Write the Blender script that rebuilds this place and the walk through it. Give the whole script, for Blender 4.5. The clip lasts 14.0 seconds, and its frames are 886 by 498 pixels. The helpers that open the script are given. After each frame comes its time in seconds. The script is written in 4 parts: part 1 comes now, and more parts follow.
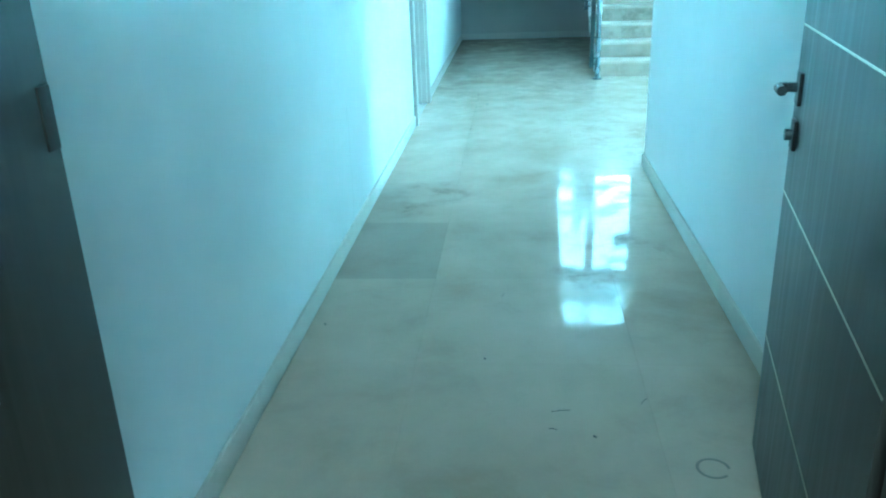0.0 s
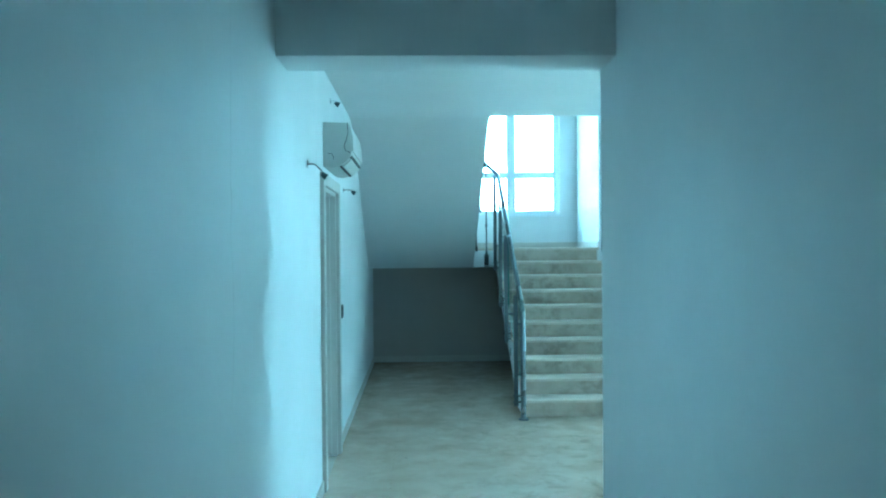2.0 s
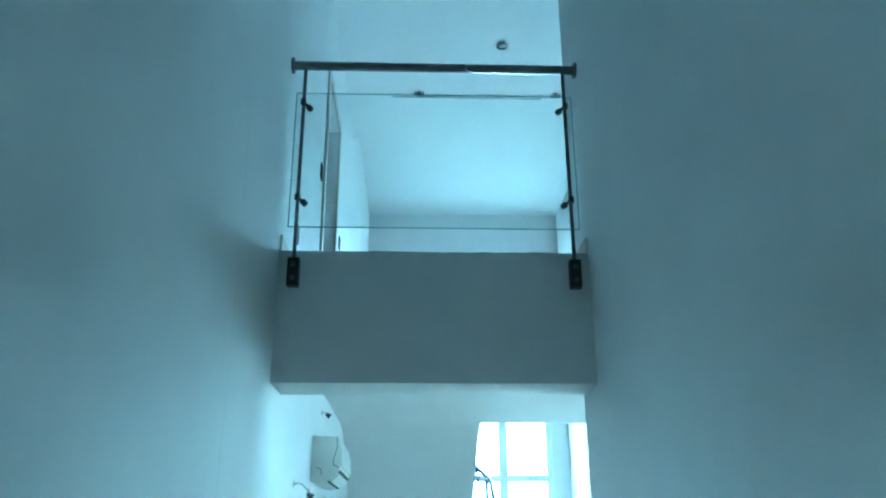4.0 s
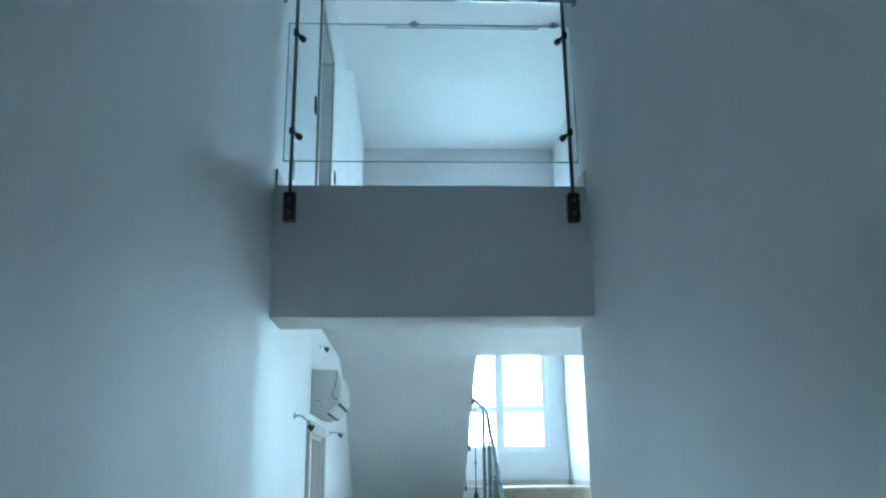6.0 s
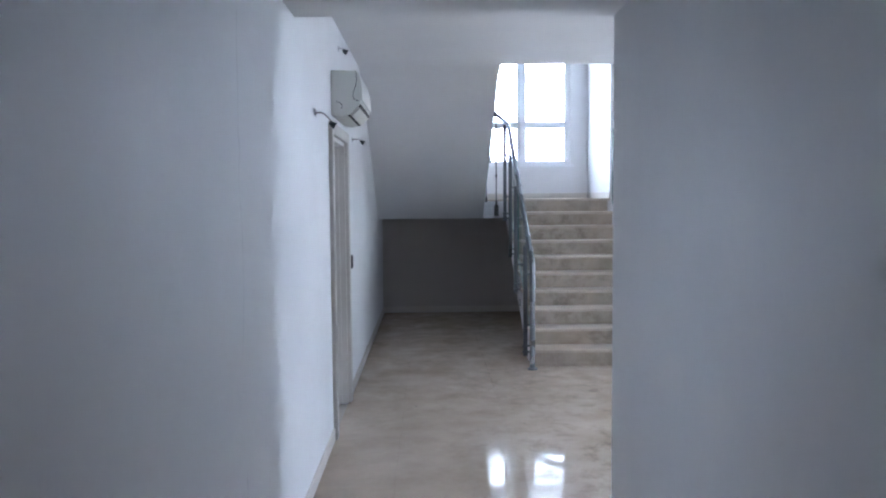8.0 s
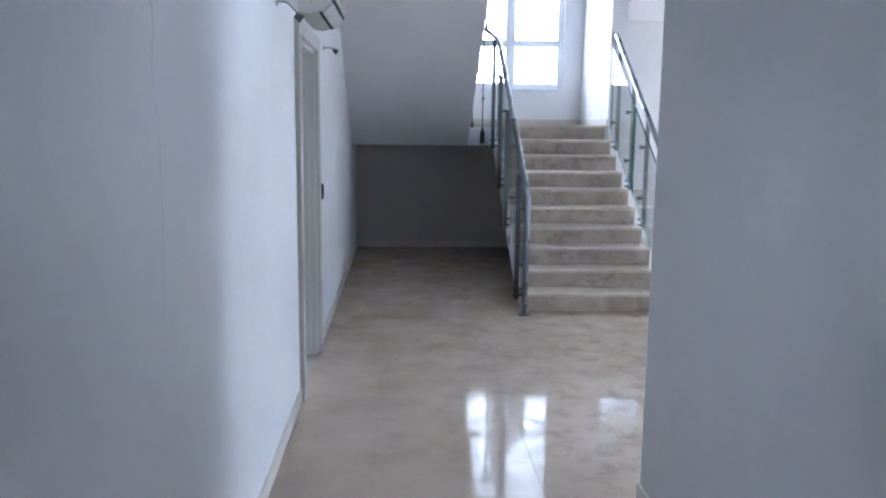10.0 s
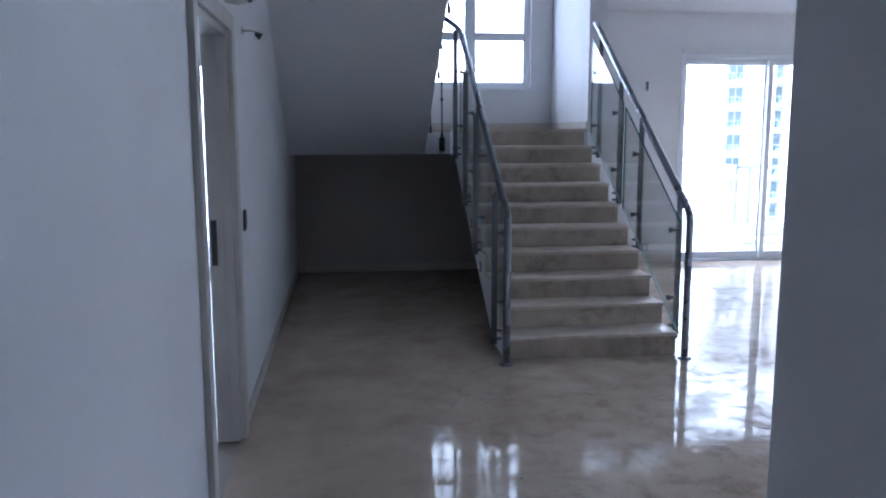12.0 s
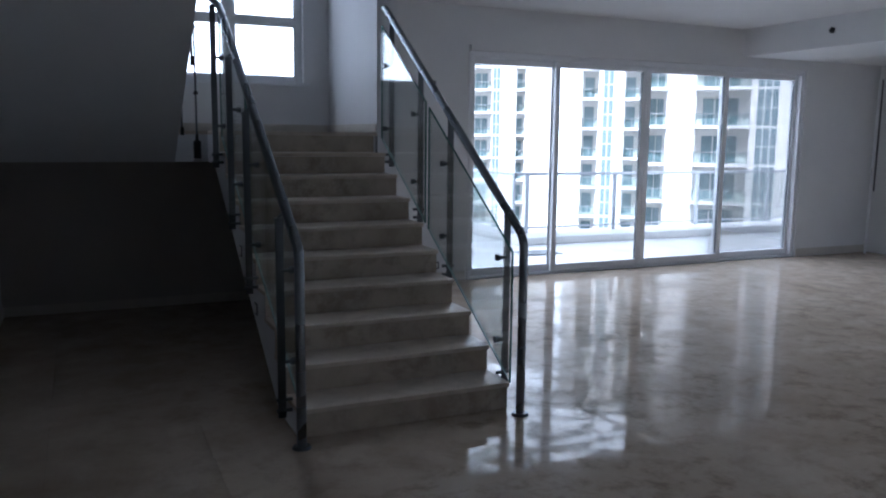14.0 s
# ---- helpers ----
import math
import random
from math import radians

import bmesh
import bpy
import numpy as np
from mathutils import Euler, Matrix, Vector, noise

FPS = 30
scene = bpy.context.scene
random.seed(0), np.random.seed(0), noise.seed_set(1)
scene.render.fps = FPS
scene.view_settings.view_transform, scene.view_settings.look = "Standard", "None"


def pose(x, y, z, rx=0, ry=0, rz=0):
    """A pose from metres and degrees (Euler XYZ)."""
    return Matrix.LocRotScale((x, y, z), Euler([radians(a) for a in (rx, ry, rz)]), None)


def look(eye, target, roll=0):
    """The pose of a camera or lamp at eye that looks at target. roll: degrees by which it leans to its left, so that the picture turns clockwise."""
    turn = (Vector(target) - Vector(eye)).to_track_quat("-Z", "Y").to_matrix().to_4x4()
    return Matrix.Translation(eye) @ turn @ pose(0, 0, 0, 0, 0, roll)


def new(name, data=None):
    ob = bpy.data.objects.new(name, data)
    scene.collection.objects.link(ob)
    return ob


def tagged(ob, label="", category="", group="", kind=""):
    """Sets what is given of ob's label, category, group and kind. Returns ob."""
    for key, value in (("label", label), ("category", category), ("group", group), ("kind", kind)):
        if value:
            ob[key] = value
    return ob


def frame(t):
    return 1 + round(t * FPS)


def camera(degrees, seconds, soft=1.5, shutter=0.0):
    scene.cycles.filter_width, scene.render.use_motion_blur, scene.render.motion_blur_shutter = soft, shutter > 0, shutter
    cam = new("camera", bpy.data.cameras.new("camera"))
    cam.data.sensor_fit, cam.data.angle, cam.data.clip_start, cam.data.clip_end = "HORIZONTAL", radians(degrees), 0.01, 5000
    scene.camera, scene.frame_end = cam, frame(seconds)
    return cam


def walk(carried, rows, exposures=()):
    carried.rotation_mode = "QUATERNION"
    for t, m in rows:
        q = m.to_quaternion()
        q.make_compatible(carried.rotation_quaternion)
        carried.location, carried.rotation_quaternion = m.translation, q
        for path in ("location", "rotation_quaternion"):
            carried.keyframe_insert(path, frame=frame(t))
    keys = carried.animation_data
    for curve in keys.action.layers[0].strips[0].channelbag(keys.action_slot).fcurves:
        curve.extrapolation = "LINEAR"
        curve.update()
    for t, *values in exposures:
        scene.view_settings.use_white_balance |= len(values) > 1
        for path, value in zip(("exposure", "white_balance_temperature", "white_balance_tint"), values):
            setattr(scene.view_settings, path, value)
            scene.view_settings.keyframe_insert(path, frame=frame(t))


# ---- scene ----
PATH = [
    (0, (0.8, -0.688, 1.354), (0.619, 1.171, 0.638), -2.1),
    (0.3, (0.755, -0.51, 1.385), (0.662, 1.349, 0.654), -1.8),
    (0.5, (0.725, -0.407, 1.41), (0.658, 1.454, 0.68), -2.2),
    (1, (0.707, -0.049, 1.444), (0.588, 1.853, 0.837), -2.1),
    (1.5, (0.694, 0.11, 1.576), (0.683, 2.082, 1.243), 0.3),
    (2, (0.666, 0.18, 1.663), (0.726, 2.18, 1.655), -0.5),
    (2.5, (0.668, 0.151, 1.732), (0.702, 2.135, 1.979), 1.0),
    (3, (0.684, 0.093, 1.79), (0.731, 2.024, 2.306), -0.6),
    (3.5, (0.691, 0.046, 1.824), (0.764, 1.92, 2.519), -0.2),
    (6, (0.678, 0.07, 1.83), (0.767, 1.994, 2.368), -0.7),
    (6.5, (0.671, 0.092, 1.784), (0.738, 2.062, 2.123), -0.7),
    (7, (0.668, 0.143, 1.745), (0.726, 2.135, 1.912), -0.7),
    (7.5, (0.665, 0.165, 1.7), (0.707, 2.165, 1.714), -0.9),
    (8, (0.665, 0.203, 1.654), (0.7, 2.198, 1.524), -0.5),
    (10.5, (0.554, 1.423, 1.588), (0.684, 3.395, 1.282), 0.3),
    (11, (0.544, 1.77, 1.583), (0.672, 3.743, 1.28), -0.7),
    (11.5, (0.584, 2.127, 1.591), (0.726, 4.101, 1.308), -0.2),
    (12, (0.567, 2.476, 1.592), (0.807, 4.44, 1.302), -0.1),
    (12.5, (0.571, 2.81, 1.577), (0.858, 4.769, 1.289), -0.7),
    (13, (0.647, 3.175, 1.601), (0.989, 5.134, 1.38), 0.9),
    (13.3, (0.673, 3.395, 1.597), (1.11, 5.331, 1.352), 1.5),
    (13.5, (0.669, 3.546, 1.59), (1.239, 5.447, 1.34), 1.7),
    (14, (0.675, 3.859, 1.591), (1.497, 5.66, 1.313), 0.6),
]
cam = camera(58.3, 14.0, 2.1)
EXPOSURES = [(0.0, 4.36, 3540, -40), (0.8, 3.81, 3700, -36), (1.5, 3.3, 3840, -34), (2.5, 3.02, 3800, -35), (3.2, 3.22, 3880, -31), (3.7, 3.3, 3920, -30), (5.8, 3.19, 4480, -14), (6.5, 3.07, 4900, 1), (7.0, 2.97, 5180, 10), (7.5, 2.97, 5350, 17), (8.0, 2.8, 5350, 18), (10.5, 2.83, 5300, 19), (11.0, 2.67, 5250, 20), (12.0, 1.55, 5100, 21), (12.5, 1.1, 5080, 22), (13.2, 0.67, 5300, 20), (14.0, 0.24, 5380, 18)]
walk(cam, [(t, look(eye, target, roll)) for t, eye, target, roll in PATH], EXPOSURES)

# ---- world and light ----
world = bpy.data.worlds.new("sky")
scene.world = world
world.use_nodes = True
wn = world.node_tree
sky = wn.nodes.new("ShaderNodeTexSky")
sky.sky_type, sky.sun_disc = "NISHITA", False
sky.sun_elevation, sky.sun_rotation = radians(47), radians(222)
sky.air_density, sky.dust_density = 1.0, 3.0
wn.links.new(sky.outputs[0], wn.nodes["Background"].inputs[0])
wn.nodes["Background"].inputs[1].default_value = 0.15

sun_data = bpy.data.lights.new("sun", "SUN")
sun_data.energy, sun_data.angle, sun_data.color = 5.0, radians(4), (1.0, 0.97, 0.93)
sun = new("sun", sun_data)
sun.matrix_world = look((-20, -14, 30), (2, 10, 0))


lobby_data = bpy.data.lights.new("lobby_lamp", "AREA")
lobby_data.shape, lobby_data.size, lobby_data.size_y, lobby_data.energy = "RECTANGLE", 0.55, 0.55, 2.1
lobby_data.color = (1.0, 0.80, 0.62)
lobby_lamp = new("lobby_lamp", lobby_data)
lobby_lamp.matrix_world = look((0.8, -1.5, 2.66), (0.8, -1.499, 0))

# ---- materials ----
def mat(name, color=(0.5, 0.5, 0.5), rough=0.5, metal=0.0):
    m = bpy.data.materials.new(name)
    m.use_nodes = True
    b = m.node_tree.nodes["Principled BSDF"]
    b.inputs["Base Color"].default_value = (*color, 1)
    b.inputs["Roughness"].default_value = rough
    b.inputs["Metallic"].default_value = metal
    return m


def node(m, kind, **sets):
    n = m.node_tree.nodes.new(kind)
    for k, v in sets.items():
        n.inputs[k].default_value = v
    return n


def wire(m, a, b):
    m.node_tree.links.new(a, b)


def place_of(m, shuffled=False):
    """World place, shifted piece by piece where asked."""
    g = m.node_tree.nodes.new("ShaderNodeNewGeometry")
    if not shuffled:
        return g.outputs["Position"]
    info = m.node_tree.nodes.new("ShaderNodeObjectInfo")
    mul = node(m, "ShaderNodeMath")
    mul.operation, mul.inputs[1].default_value = "MULTIPLY", 37.0
    wire(m, info.outputs["Random"], mul.inputs[0])
    add = m.node_tree.nodes.new("ShaderNodeVectorMath")
    wire(m, g.outputs["Position"], add.inputs[0])
    wire(m, mul.outputs[0], add.inputs[1])
    return add.outputs[0]


def noise_of(m, place, scale, detail=4.0, rough=0.55, distortion=0.0):
    n = node(m, "ShaderNodeTexNoise", Scale=scale, Detail=detail, Roughness=rough, Distortion=distortion)
    wire(m, place, n.inputs["Vector"])
    return n.outputs["Fac"]


def ramp(m, fac, stops):
    r = m.node_tree.nodes.new("ShaderNodeValToRGB")
    e = r.color_ramp.elements
    while len(e) < len(stops):
        e.new(0.5)
    for el, (p, c) in zip(e, stops):
        el.position, el.color = p, (*c, 1) if len(c) == 3 else c
    wire(m, fac, r.inputs[0])
    return r.outputs[0]


def span(m, fac, a, b, c, d):
    n = node(m, "ShaderNodeMapRange")
    for i, v in enumerate((a, b, c, d)):
        n.inputs[1 + i].default_value = v
    wire(m, fac, n.inputs[0])
    return n.outputs[0]


def blend(m, fac, a, b, kind="MIX"):
    n = m.node_tree.nodes.new("ShaderNodeMix")
    n.data_type, n.blend_type = "RGBA", kind
    for sock, v in ((n.inputs[0], fac), (n.inputs[6], a), (n.inputs[7], b)):
        if isinstance(v, (int, float)):
            sock.default_value = v
        elif isinstance(v, tuple):
            sock.default_value = (*v, 1)
        else:
            wire(m, v, sock)
    return n.outputs[2]


def bump(m, height, strength, distance=0.002):
    n = node(m, "ShaderNodeBump", Strength=strength, Distance=distance)
    wire(m, height, n.inputs["Height"])
    wire(m, n.outputs[0], m.node_tree.nodes["Principled BSDF"].inputs["Normal"])


def sock(m, name):
    return m.node_tree.nodes["Principled BSDF"].inputs[name]


def plaster(name, light, dark, rough=0.6, crack_y=None):
    m = mat(name, light, rough)
    p = place_of(m)
    wide = noise_of(m, p, 0.9, 5, 0.6)
    fine = noise_of(m, p, 14, 4, 0.6)
    c = blend(m, span(m, wide, 0.35, 0.75, 0.0, 1.0), light, dark)
    c = blend(m, span(m, fine, 0.55, 0.85, 0.0, 0.35), c, dark)
    if crack_y is not None:
        # hairline cracks that run up the plaster
        sep = m.node_tree.nodes.new("ShaderNodeSeparateXYZ")
        wire(m, p, sep.inputs[0])
        for k, y in enumerate(crack_y):
            wob = span(m, noise_of(m, p, 1.3 + k * 0.7, 8, 0.7), 0.3, 0.7, -0.05, 0.05)
            a = node(m, "ShaderNodeMath")
            a.operation = "ADD"
            wire(m, sep.outputs[1], a.inputs[0])
            wire(m, wob, a.inputs[1])
            s = node(m, "ShaderNodeMath")
            s.operation = "SUBTRACT"
            wire(m, a.outputs[0], s.inputs[0])
            s.inputs[1].default_value = y
            d = node(m, "ShaderNodeMath")
            d.operation = "ABSOLUTE"
            wire(m, s.outputs[0], d.inputs[0])
            breaks = span(m, noise_of(m, p, 2.1 + k, 2, 0.5), 0.42, 0.5, 0.0, 0.5)
            line = span(m, d.outputs[0], 0.0012, 0.0035, 1.0, 0.0)
            f = node(m, "ShaderNodeMath")
            f.operation = "MULTIPLY"
            wire(m, breaks, f.inputs[0])
            wire(m, line, f.inputs[1])
            c = blend(m, f.outputs[0], c, (0.42, 0.42, 0.42))
    wire(m, c, sock(m, "Base Color"))
    wire(m, span(m, wide, 0.3, 0.7, rough - 0.08, rough + 0.1), sock(m, "Roughness"))
    bump(m, noise_of(m, p, 55, 5, 0.65), 0.25, 0.0015)
    return m


def product(m, a, b):
    n = node(m, "ShaderNodeMath")
    n.operation = "MULTIPLY"
    wire(m, a, n.inputs[0])
    wire(m, b, n.inputs[1])
    return n.outputs[0]


def marble(name, light, mid, dark, rough=(0.04, 0.3), shuffled=True, dirt=0.5, coarse=1.6, spots=(), ior=1.3, polish=0.0):
    m = mat(name, mid, 0.1)
    p = place_of(m, shuffled)
    q = place_of(m)
    cloud = noise_of(m, p, coarse, 7, 0.58, 0.25)
    veins = noise_of(m, p, 5.0, 8, 0.65, 0.5)
    grain = noise_of(m, p, 60, 6, 0.7)
    c = ramp(m, cloud, [(0.28, dark), (0.45, mid), (0.7, light)])
    c = blend(m, span(m, veins, 0.56, 0.72, 0.0, 0.3), c, dark)
    c = blend(m, span(m, grain, 0.5, 0.8, 0.0, 0.3), c, light)
    # dried smears and scuffs that darken and dull the polish, worst where the living room was wetted
    smear = noise_of(m, q, 0.8, 6, 0.6, 0.3)
    feather = noise_of(m, q, 5.5, 9, 0.72, 0.25)
    sep = m.node_tree.nodes.new("ShaderNodeSeparateXYZ")
    wire(m, q, sep.inputs[0])
    hall = span(m, sep.outputs[0], 0.6, 1.9, 0.12, 1.0)
    trodden = product(m, span(m, smear, 0.36, 0.54, 0.2, 1.0), hall)
    trodden = product(m, trodden, span(m, sep.outputs[1], 3.7, 4.8, 0.2, 1.0))
    for x, y, z, wide in spots:
        far = m.node_tree.nodes.new("ShaderNodeVectorMath")
        far.operation, far.inputs[1].default_value = "DISTANCE", (x, y, z)
        wire(m, q, far.inputs[0])
        top = node(m, "ShaderNodeMath")
        top.operation = "MAXIMUM"
        wire(m, trodden, top.inputs[0])
        wire(m, span(m, far.outputs["Value"], wide * 0.25, wide, 1.0, 0.0), top.inputs[1])
        trodden = top.outputs[0]
    if polish:
        c = blend(m, span(m, trodden, 0.2, 1.0, 0.0, 0.45), c, dark)
    stain = product(m, trodden, span(m, feather, 0.48, 0.63, 0.0, dirt))
    c = blend(m, stain, c, tuple(v * 0.5 for v in dark))
    info = m.node_tree.nodes.new("ShaderNodeObjectInfo")
    c = blend(m, span(m, info.outputs["Random"], 0.0, 1.0, 0.0, 0.2), c, tuple(v * 0.8 for v in mid))
    wire(m, c, sock(m, "Base Color"))
    dull = noise_of(m, q, 3.2, 6, 0.6, 0.4)
    sock(m, "IOR").default_value = ior
    if polish:
        # a film of dried mop water breaks the polish into clear and dull flecks
        film = noise_of(m, q, 7.0, 9, 0.72, 0.5)
        both = node(m, "ShaderNodeMath")
        both.operation = "ADD"
        wire(m, span(m, film, 0.46, 0.60, 0.0, 0.5), both.inputs[0])
        wire(m, span(m, dull, 0.48, 0.66, 0.0, 0.6), both.inputs[1])
        wire(m, span(m, both.outputs[0], 0.0, 1.0, rough[0], rough[1]), sock(m, "Roughness"))
        # gloss is cut down in the entrance corridor to dim the window's reflection
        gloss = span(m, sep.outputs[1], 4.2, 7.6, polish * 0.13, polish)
        flecks = product(m, span(m, film, 0.40, 0.58, 1.0, 0.3), span(m, dull, 0.42, 0.6, 1.0, 0.4))
        wire(m, product(m, product(m, gloss, flecks), span(m, stain, 0.0, 0.6, 1.0, 0.2)), sock(m, "Specular IOR Level"))
    else:
        wire(m, span(m, dull, 0.44, 0.66, rough[0], rough[1]), sock(m, "Roughness"))
        wire(m, span(m, stain, 0.0, 0.6, 0.5, 0.12), sock(m, "Specular IOR Level"))
    bump(m, noise_of(m, q, 3.4, 4, 0.55), 0.010, 0.004)
    return m


def metal(name, color, rough):
    m = mat(name, color, rough, 1.0)
    p = place_of(m)
    w = noise_of(m, p, 3.0, 2, 0.5)
    wire(m, span(m, w, 0.3, 0.7, rough * 0.9, rough * 1.15), sock(m, "Roughness"))
    wire(m, blend(m, span(m, w, 0.45, 0.75, 0.0, 0.25), color, tuple(v * 0.75 for v in color)), sock(m, "Base Color"))
    return m


def coated(name, color, rough, wear=0.25, scale=9.0):
    m = mat(name, color, rough)
    p = place_of(m)
    n = noise_of(m, p, scale, 6, 0.65)
    wire(m, blend(m, span(m, n, 0.45, 0.8, 0.0, wear), color, tuple(v * 0.65 for v in color)), sock(m, "Base Color"))
    wire(m, span(m, n, 0.3, 0.7, rough * 0.8, min(1.0, rough * 1.3)), sock(m, "Roughness"))
    bump(m, noise_of(m, p, 120, 3, 0.5), 0.08, 0.0006)
    return m


def clear_glass(name, tint, gloss=1.0):
    m = bpy.data.materials.new(name)
    m.use_nodes = True
    t = m.node_tree
    t.nodes.remove(t.nodes["Principled BSDF"])
    through_it = node(m, "ShaderNodeBsdfTransparent", Color=(*tint, 1))
    shine = node(m, "ShaderNodeBsdfGlossy", Roughness=0.01)
    edge = node(m, "ShaderNodeFresnel", IOR=1.45)
    k = node(m, "ShaderNodeMath")
    k.operation, k.inputs[1].default_value = "MULTIPLY", gloss
    wire(m, edge.outputs[0], k.inputs[0])
    mix = m.node_tree.nodes.new("ShaderNodeMixShader")
    wire(m, k.outputs[0], mix.inputs[0])
    wire(m, through_it.outputs[0], mix.inputs[1])
    wire(m, shine.outputs[0], mix.inputs[2])
    wire(m, mix.outputs[0], t.nodes["Material Output"].inputs[0])
    return m


def timber(name, color, dark, rough=0.35):
    m = mat(name, color, rough)
    p = place_of(m)
    mp = node(m, "ShaderNodeMapping", Scale=(22, 22, 1.3))
    wire(m, p, mp.inputs["Vector"])
    n = noise_of(m, mp.outputs[0], 1.6, 8, 0.6, 0.6)
    wire(m, ramp(m, n, [(0.3, dark), (0.7, color)]), sock(m, "Base Color"))
    wire(m, span(m, n, 0.3, 0.7, rough, rough + 0.15), sock(m, "Roughness"))
    bump(m, n, 0.12, 0.001)
    return m


WALL = plaster("wall_paint", (0.76, 0.76, 0.76), (0.70, 0.70, 0.705))
WALL_CRACKED = plaster("wall_paint_cracked", (0.76, 0.76, 0.76), (0.70, 0.70, 0.705), crack_y=(3.03,))
# wall paint darkened to greige for the shade under the landing
RECESS_SHADE = plaster("shaded_recess_paint", (0.50, 0.465, 0.425), (0.45, 0.415, 0.38))
CEILING = plaster("ceiling_paint", (0.76, 0.76, 0.76), (0.71, 0.71, 0.715), 0.7)
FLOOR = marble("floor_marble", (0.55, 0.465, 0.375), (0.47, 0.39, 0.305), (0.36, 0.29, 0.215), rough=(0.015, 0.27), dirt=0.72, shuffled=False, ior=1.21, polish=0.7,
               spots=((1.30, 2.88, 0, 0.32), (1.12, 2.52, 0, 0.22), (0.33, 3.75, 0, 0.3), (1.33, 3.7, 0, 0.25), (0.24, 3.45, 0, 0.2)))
FLOOR_DARK = marble("floor_marble_greyer", (0.47, 0.405, 0.33), (0.40, 0.34, 0.27), (0.32, 0.265, 0.205), rough=(0.015, 0.27), dirt=0.35, shuffled=False, ior=1.21, polish=0.7)
GROUT = coated("grout", (0.40, 0.36, 0.31), 0.8)
SKIRT = marble("skirting_marble", (0.64, 0.60, 0.54), (0.60, 0.56, 0.50), (0.54, 0.50, 0.44), rough=(0.45, 0.6), shuffled=False, dirt=0.12, coarse=1.6)
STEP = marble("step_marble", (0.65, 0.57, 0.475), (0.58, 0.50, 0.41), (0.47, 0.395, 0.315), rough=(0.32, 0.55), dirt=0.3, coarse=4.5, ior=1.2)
# step marble darkened: the risers' shade is put into the colour, blotches are stains
RISER_SHADED = marble("shaded_riser_marble", (0.52, 0.445, 0.36), (0.45, 0.38, 0.30), (0.36, 0.295, 0.225), rough=(0.35, 0.55), dirt=0.6, coarse=4.0, spots=((2.42, 9.15, 0.865, 0.11), (2.58, 8.89, 0.74, 0.12), (2.19, 8.36, 0.40, 0.1), (2.0, 9.41, 1.05, 0.1)))
STEEL = metal("brushed_steel", (0.20, 0.215, 0.23), 0.27)
DARK_STEEL = metal("dark_steel", (0.13, 0.14, 0.15), 0.36)
BLACK = coated("black_plastic", (0.02, 0.02, 0.022), 0.4)
PALE_METAL = coated("pale_aluminium", (0.40, 0.42, 0.45), 0.4)
CHROME = metal("chrome", (0.7, 0.7, 0.72), 0.12)
WHITE_FRAME = coated("white_aluminium", (0.78, 0.79, 0.81), 0.35, 0.15)
DOOR_WHITE = coated("door_frame_paint", (0.52, 0.49, 0.45), 0.4, 0.15)
GASKET = coated("grey_gasket", (0.08, 0.08, 0.085), 0.6)
PLASTIC = coated("aged_white_plastic", (0.74, 0.74, 0.70), 0.35, 0.12)
VENT_DARK = coated("vent_shadow", (0.015, 0.015, 0.016), 0.5)
DARK_WOOD = timber("dark_oak", (0.060, 0.055, 0.050), (0.028, 0.025, 0.023), 0.33)
INLAY = metal("pale_metal_inlay", (0.6, 0.57, 0.45), 0.35)
GLASS = clear_glass("window_glass", (0.95, 0.98, 0.98), 0.7)
RAIL_GLASS = clear_glass("rail_glass", (0.965, 0.985, 0.98), 0.45)
GLASS_EDGE = coated("glass_edge", (0.05, 0.14, 0.12), 0.2)
PALE_EDGE = coated("pale_glass_edge", (0.30, 0.44, 0.42), 0.2)
BALCONY_TILE = marble("balcony_tile", (0.68, 0.66, 0.62), (0.63, 0.61, 0.57), (0.47, 0.45, 0.42), rough=(0.4, 0.6), dirt=0.2)
RENDERED = plaster("outer_render", (0.72, 0.71, 0.68), (0.64, 0.63, 0.60), 0.8)
TOWER = plaster("tower_render", (0.84, 0.83, 0.81), (0.80, 0.79, 0.77), 0.85)
# glazing, recess and rail tones lightened to carry the distance haze
TOWER_GLASS = coated("tower_glazing", (0.20, 0.28, 0.31), 0.15, 0.2, 0.4)
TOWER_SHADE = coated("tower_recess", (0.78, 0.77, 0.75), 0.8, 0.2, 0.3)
TOWER_RAIL = clear_glass("tower_rail_glass", (0.82, 0.88, 0.88), 0.6)
TOWER_METAL = coated("tower_rail_metal", (0.36, 0.37, 0.38), 0.5)
GROUND = coated("city_ground", (0.34, 0.335, 0.32), 0.9, 0.5, 0.02)
STAIN = coated("dried_stain", (0.26, 0.23, 0.19), 0.6)
# glows in place of bright sky, with horizon haze painted into the colour
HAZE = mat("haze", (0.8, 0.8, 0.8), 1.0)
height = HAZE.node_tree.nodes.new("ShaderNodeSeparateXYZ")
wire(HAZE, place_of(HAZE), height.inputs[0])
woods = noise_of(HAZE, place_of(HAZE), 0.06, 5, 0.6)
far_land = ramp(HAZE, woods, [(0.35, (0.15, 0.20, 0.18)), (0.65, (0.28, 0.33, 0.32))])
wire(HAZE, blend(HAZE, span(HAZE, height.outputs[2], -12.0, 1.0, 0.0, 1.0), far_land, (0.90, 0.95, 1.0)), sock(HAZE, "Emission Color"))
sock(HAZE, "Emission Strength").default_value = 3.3
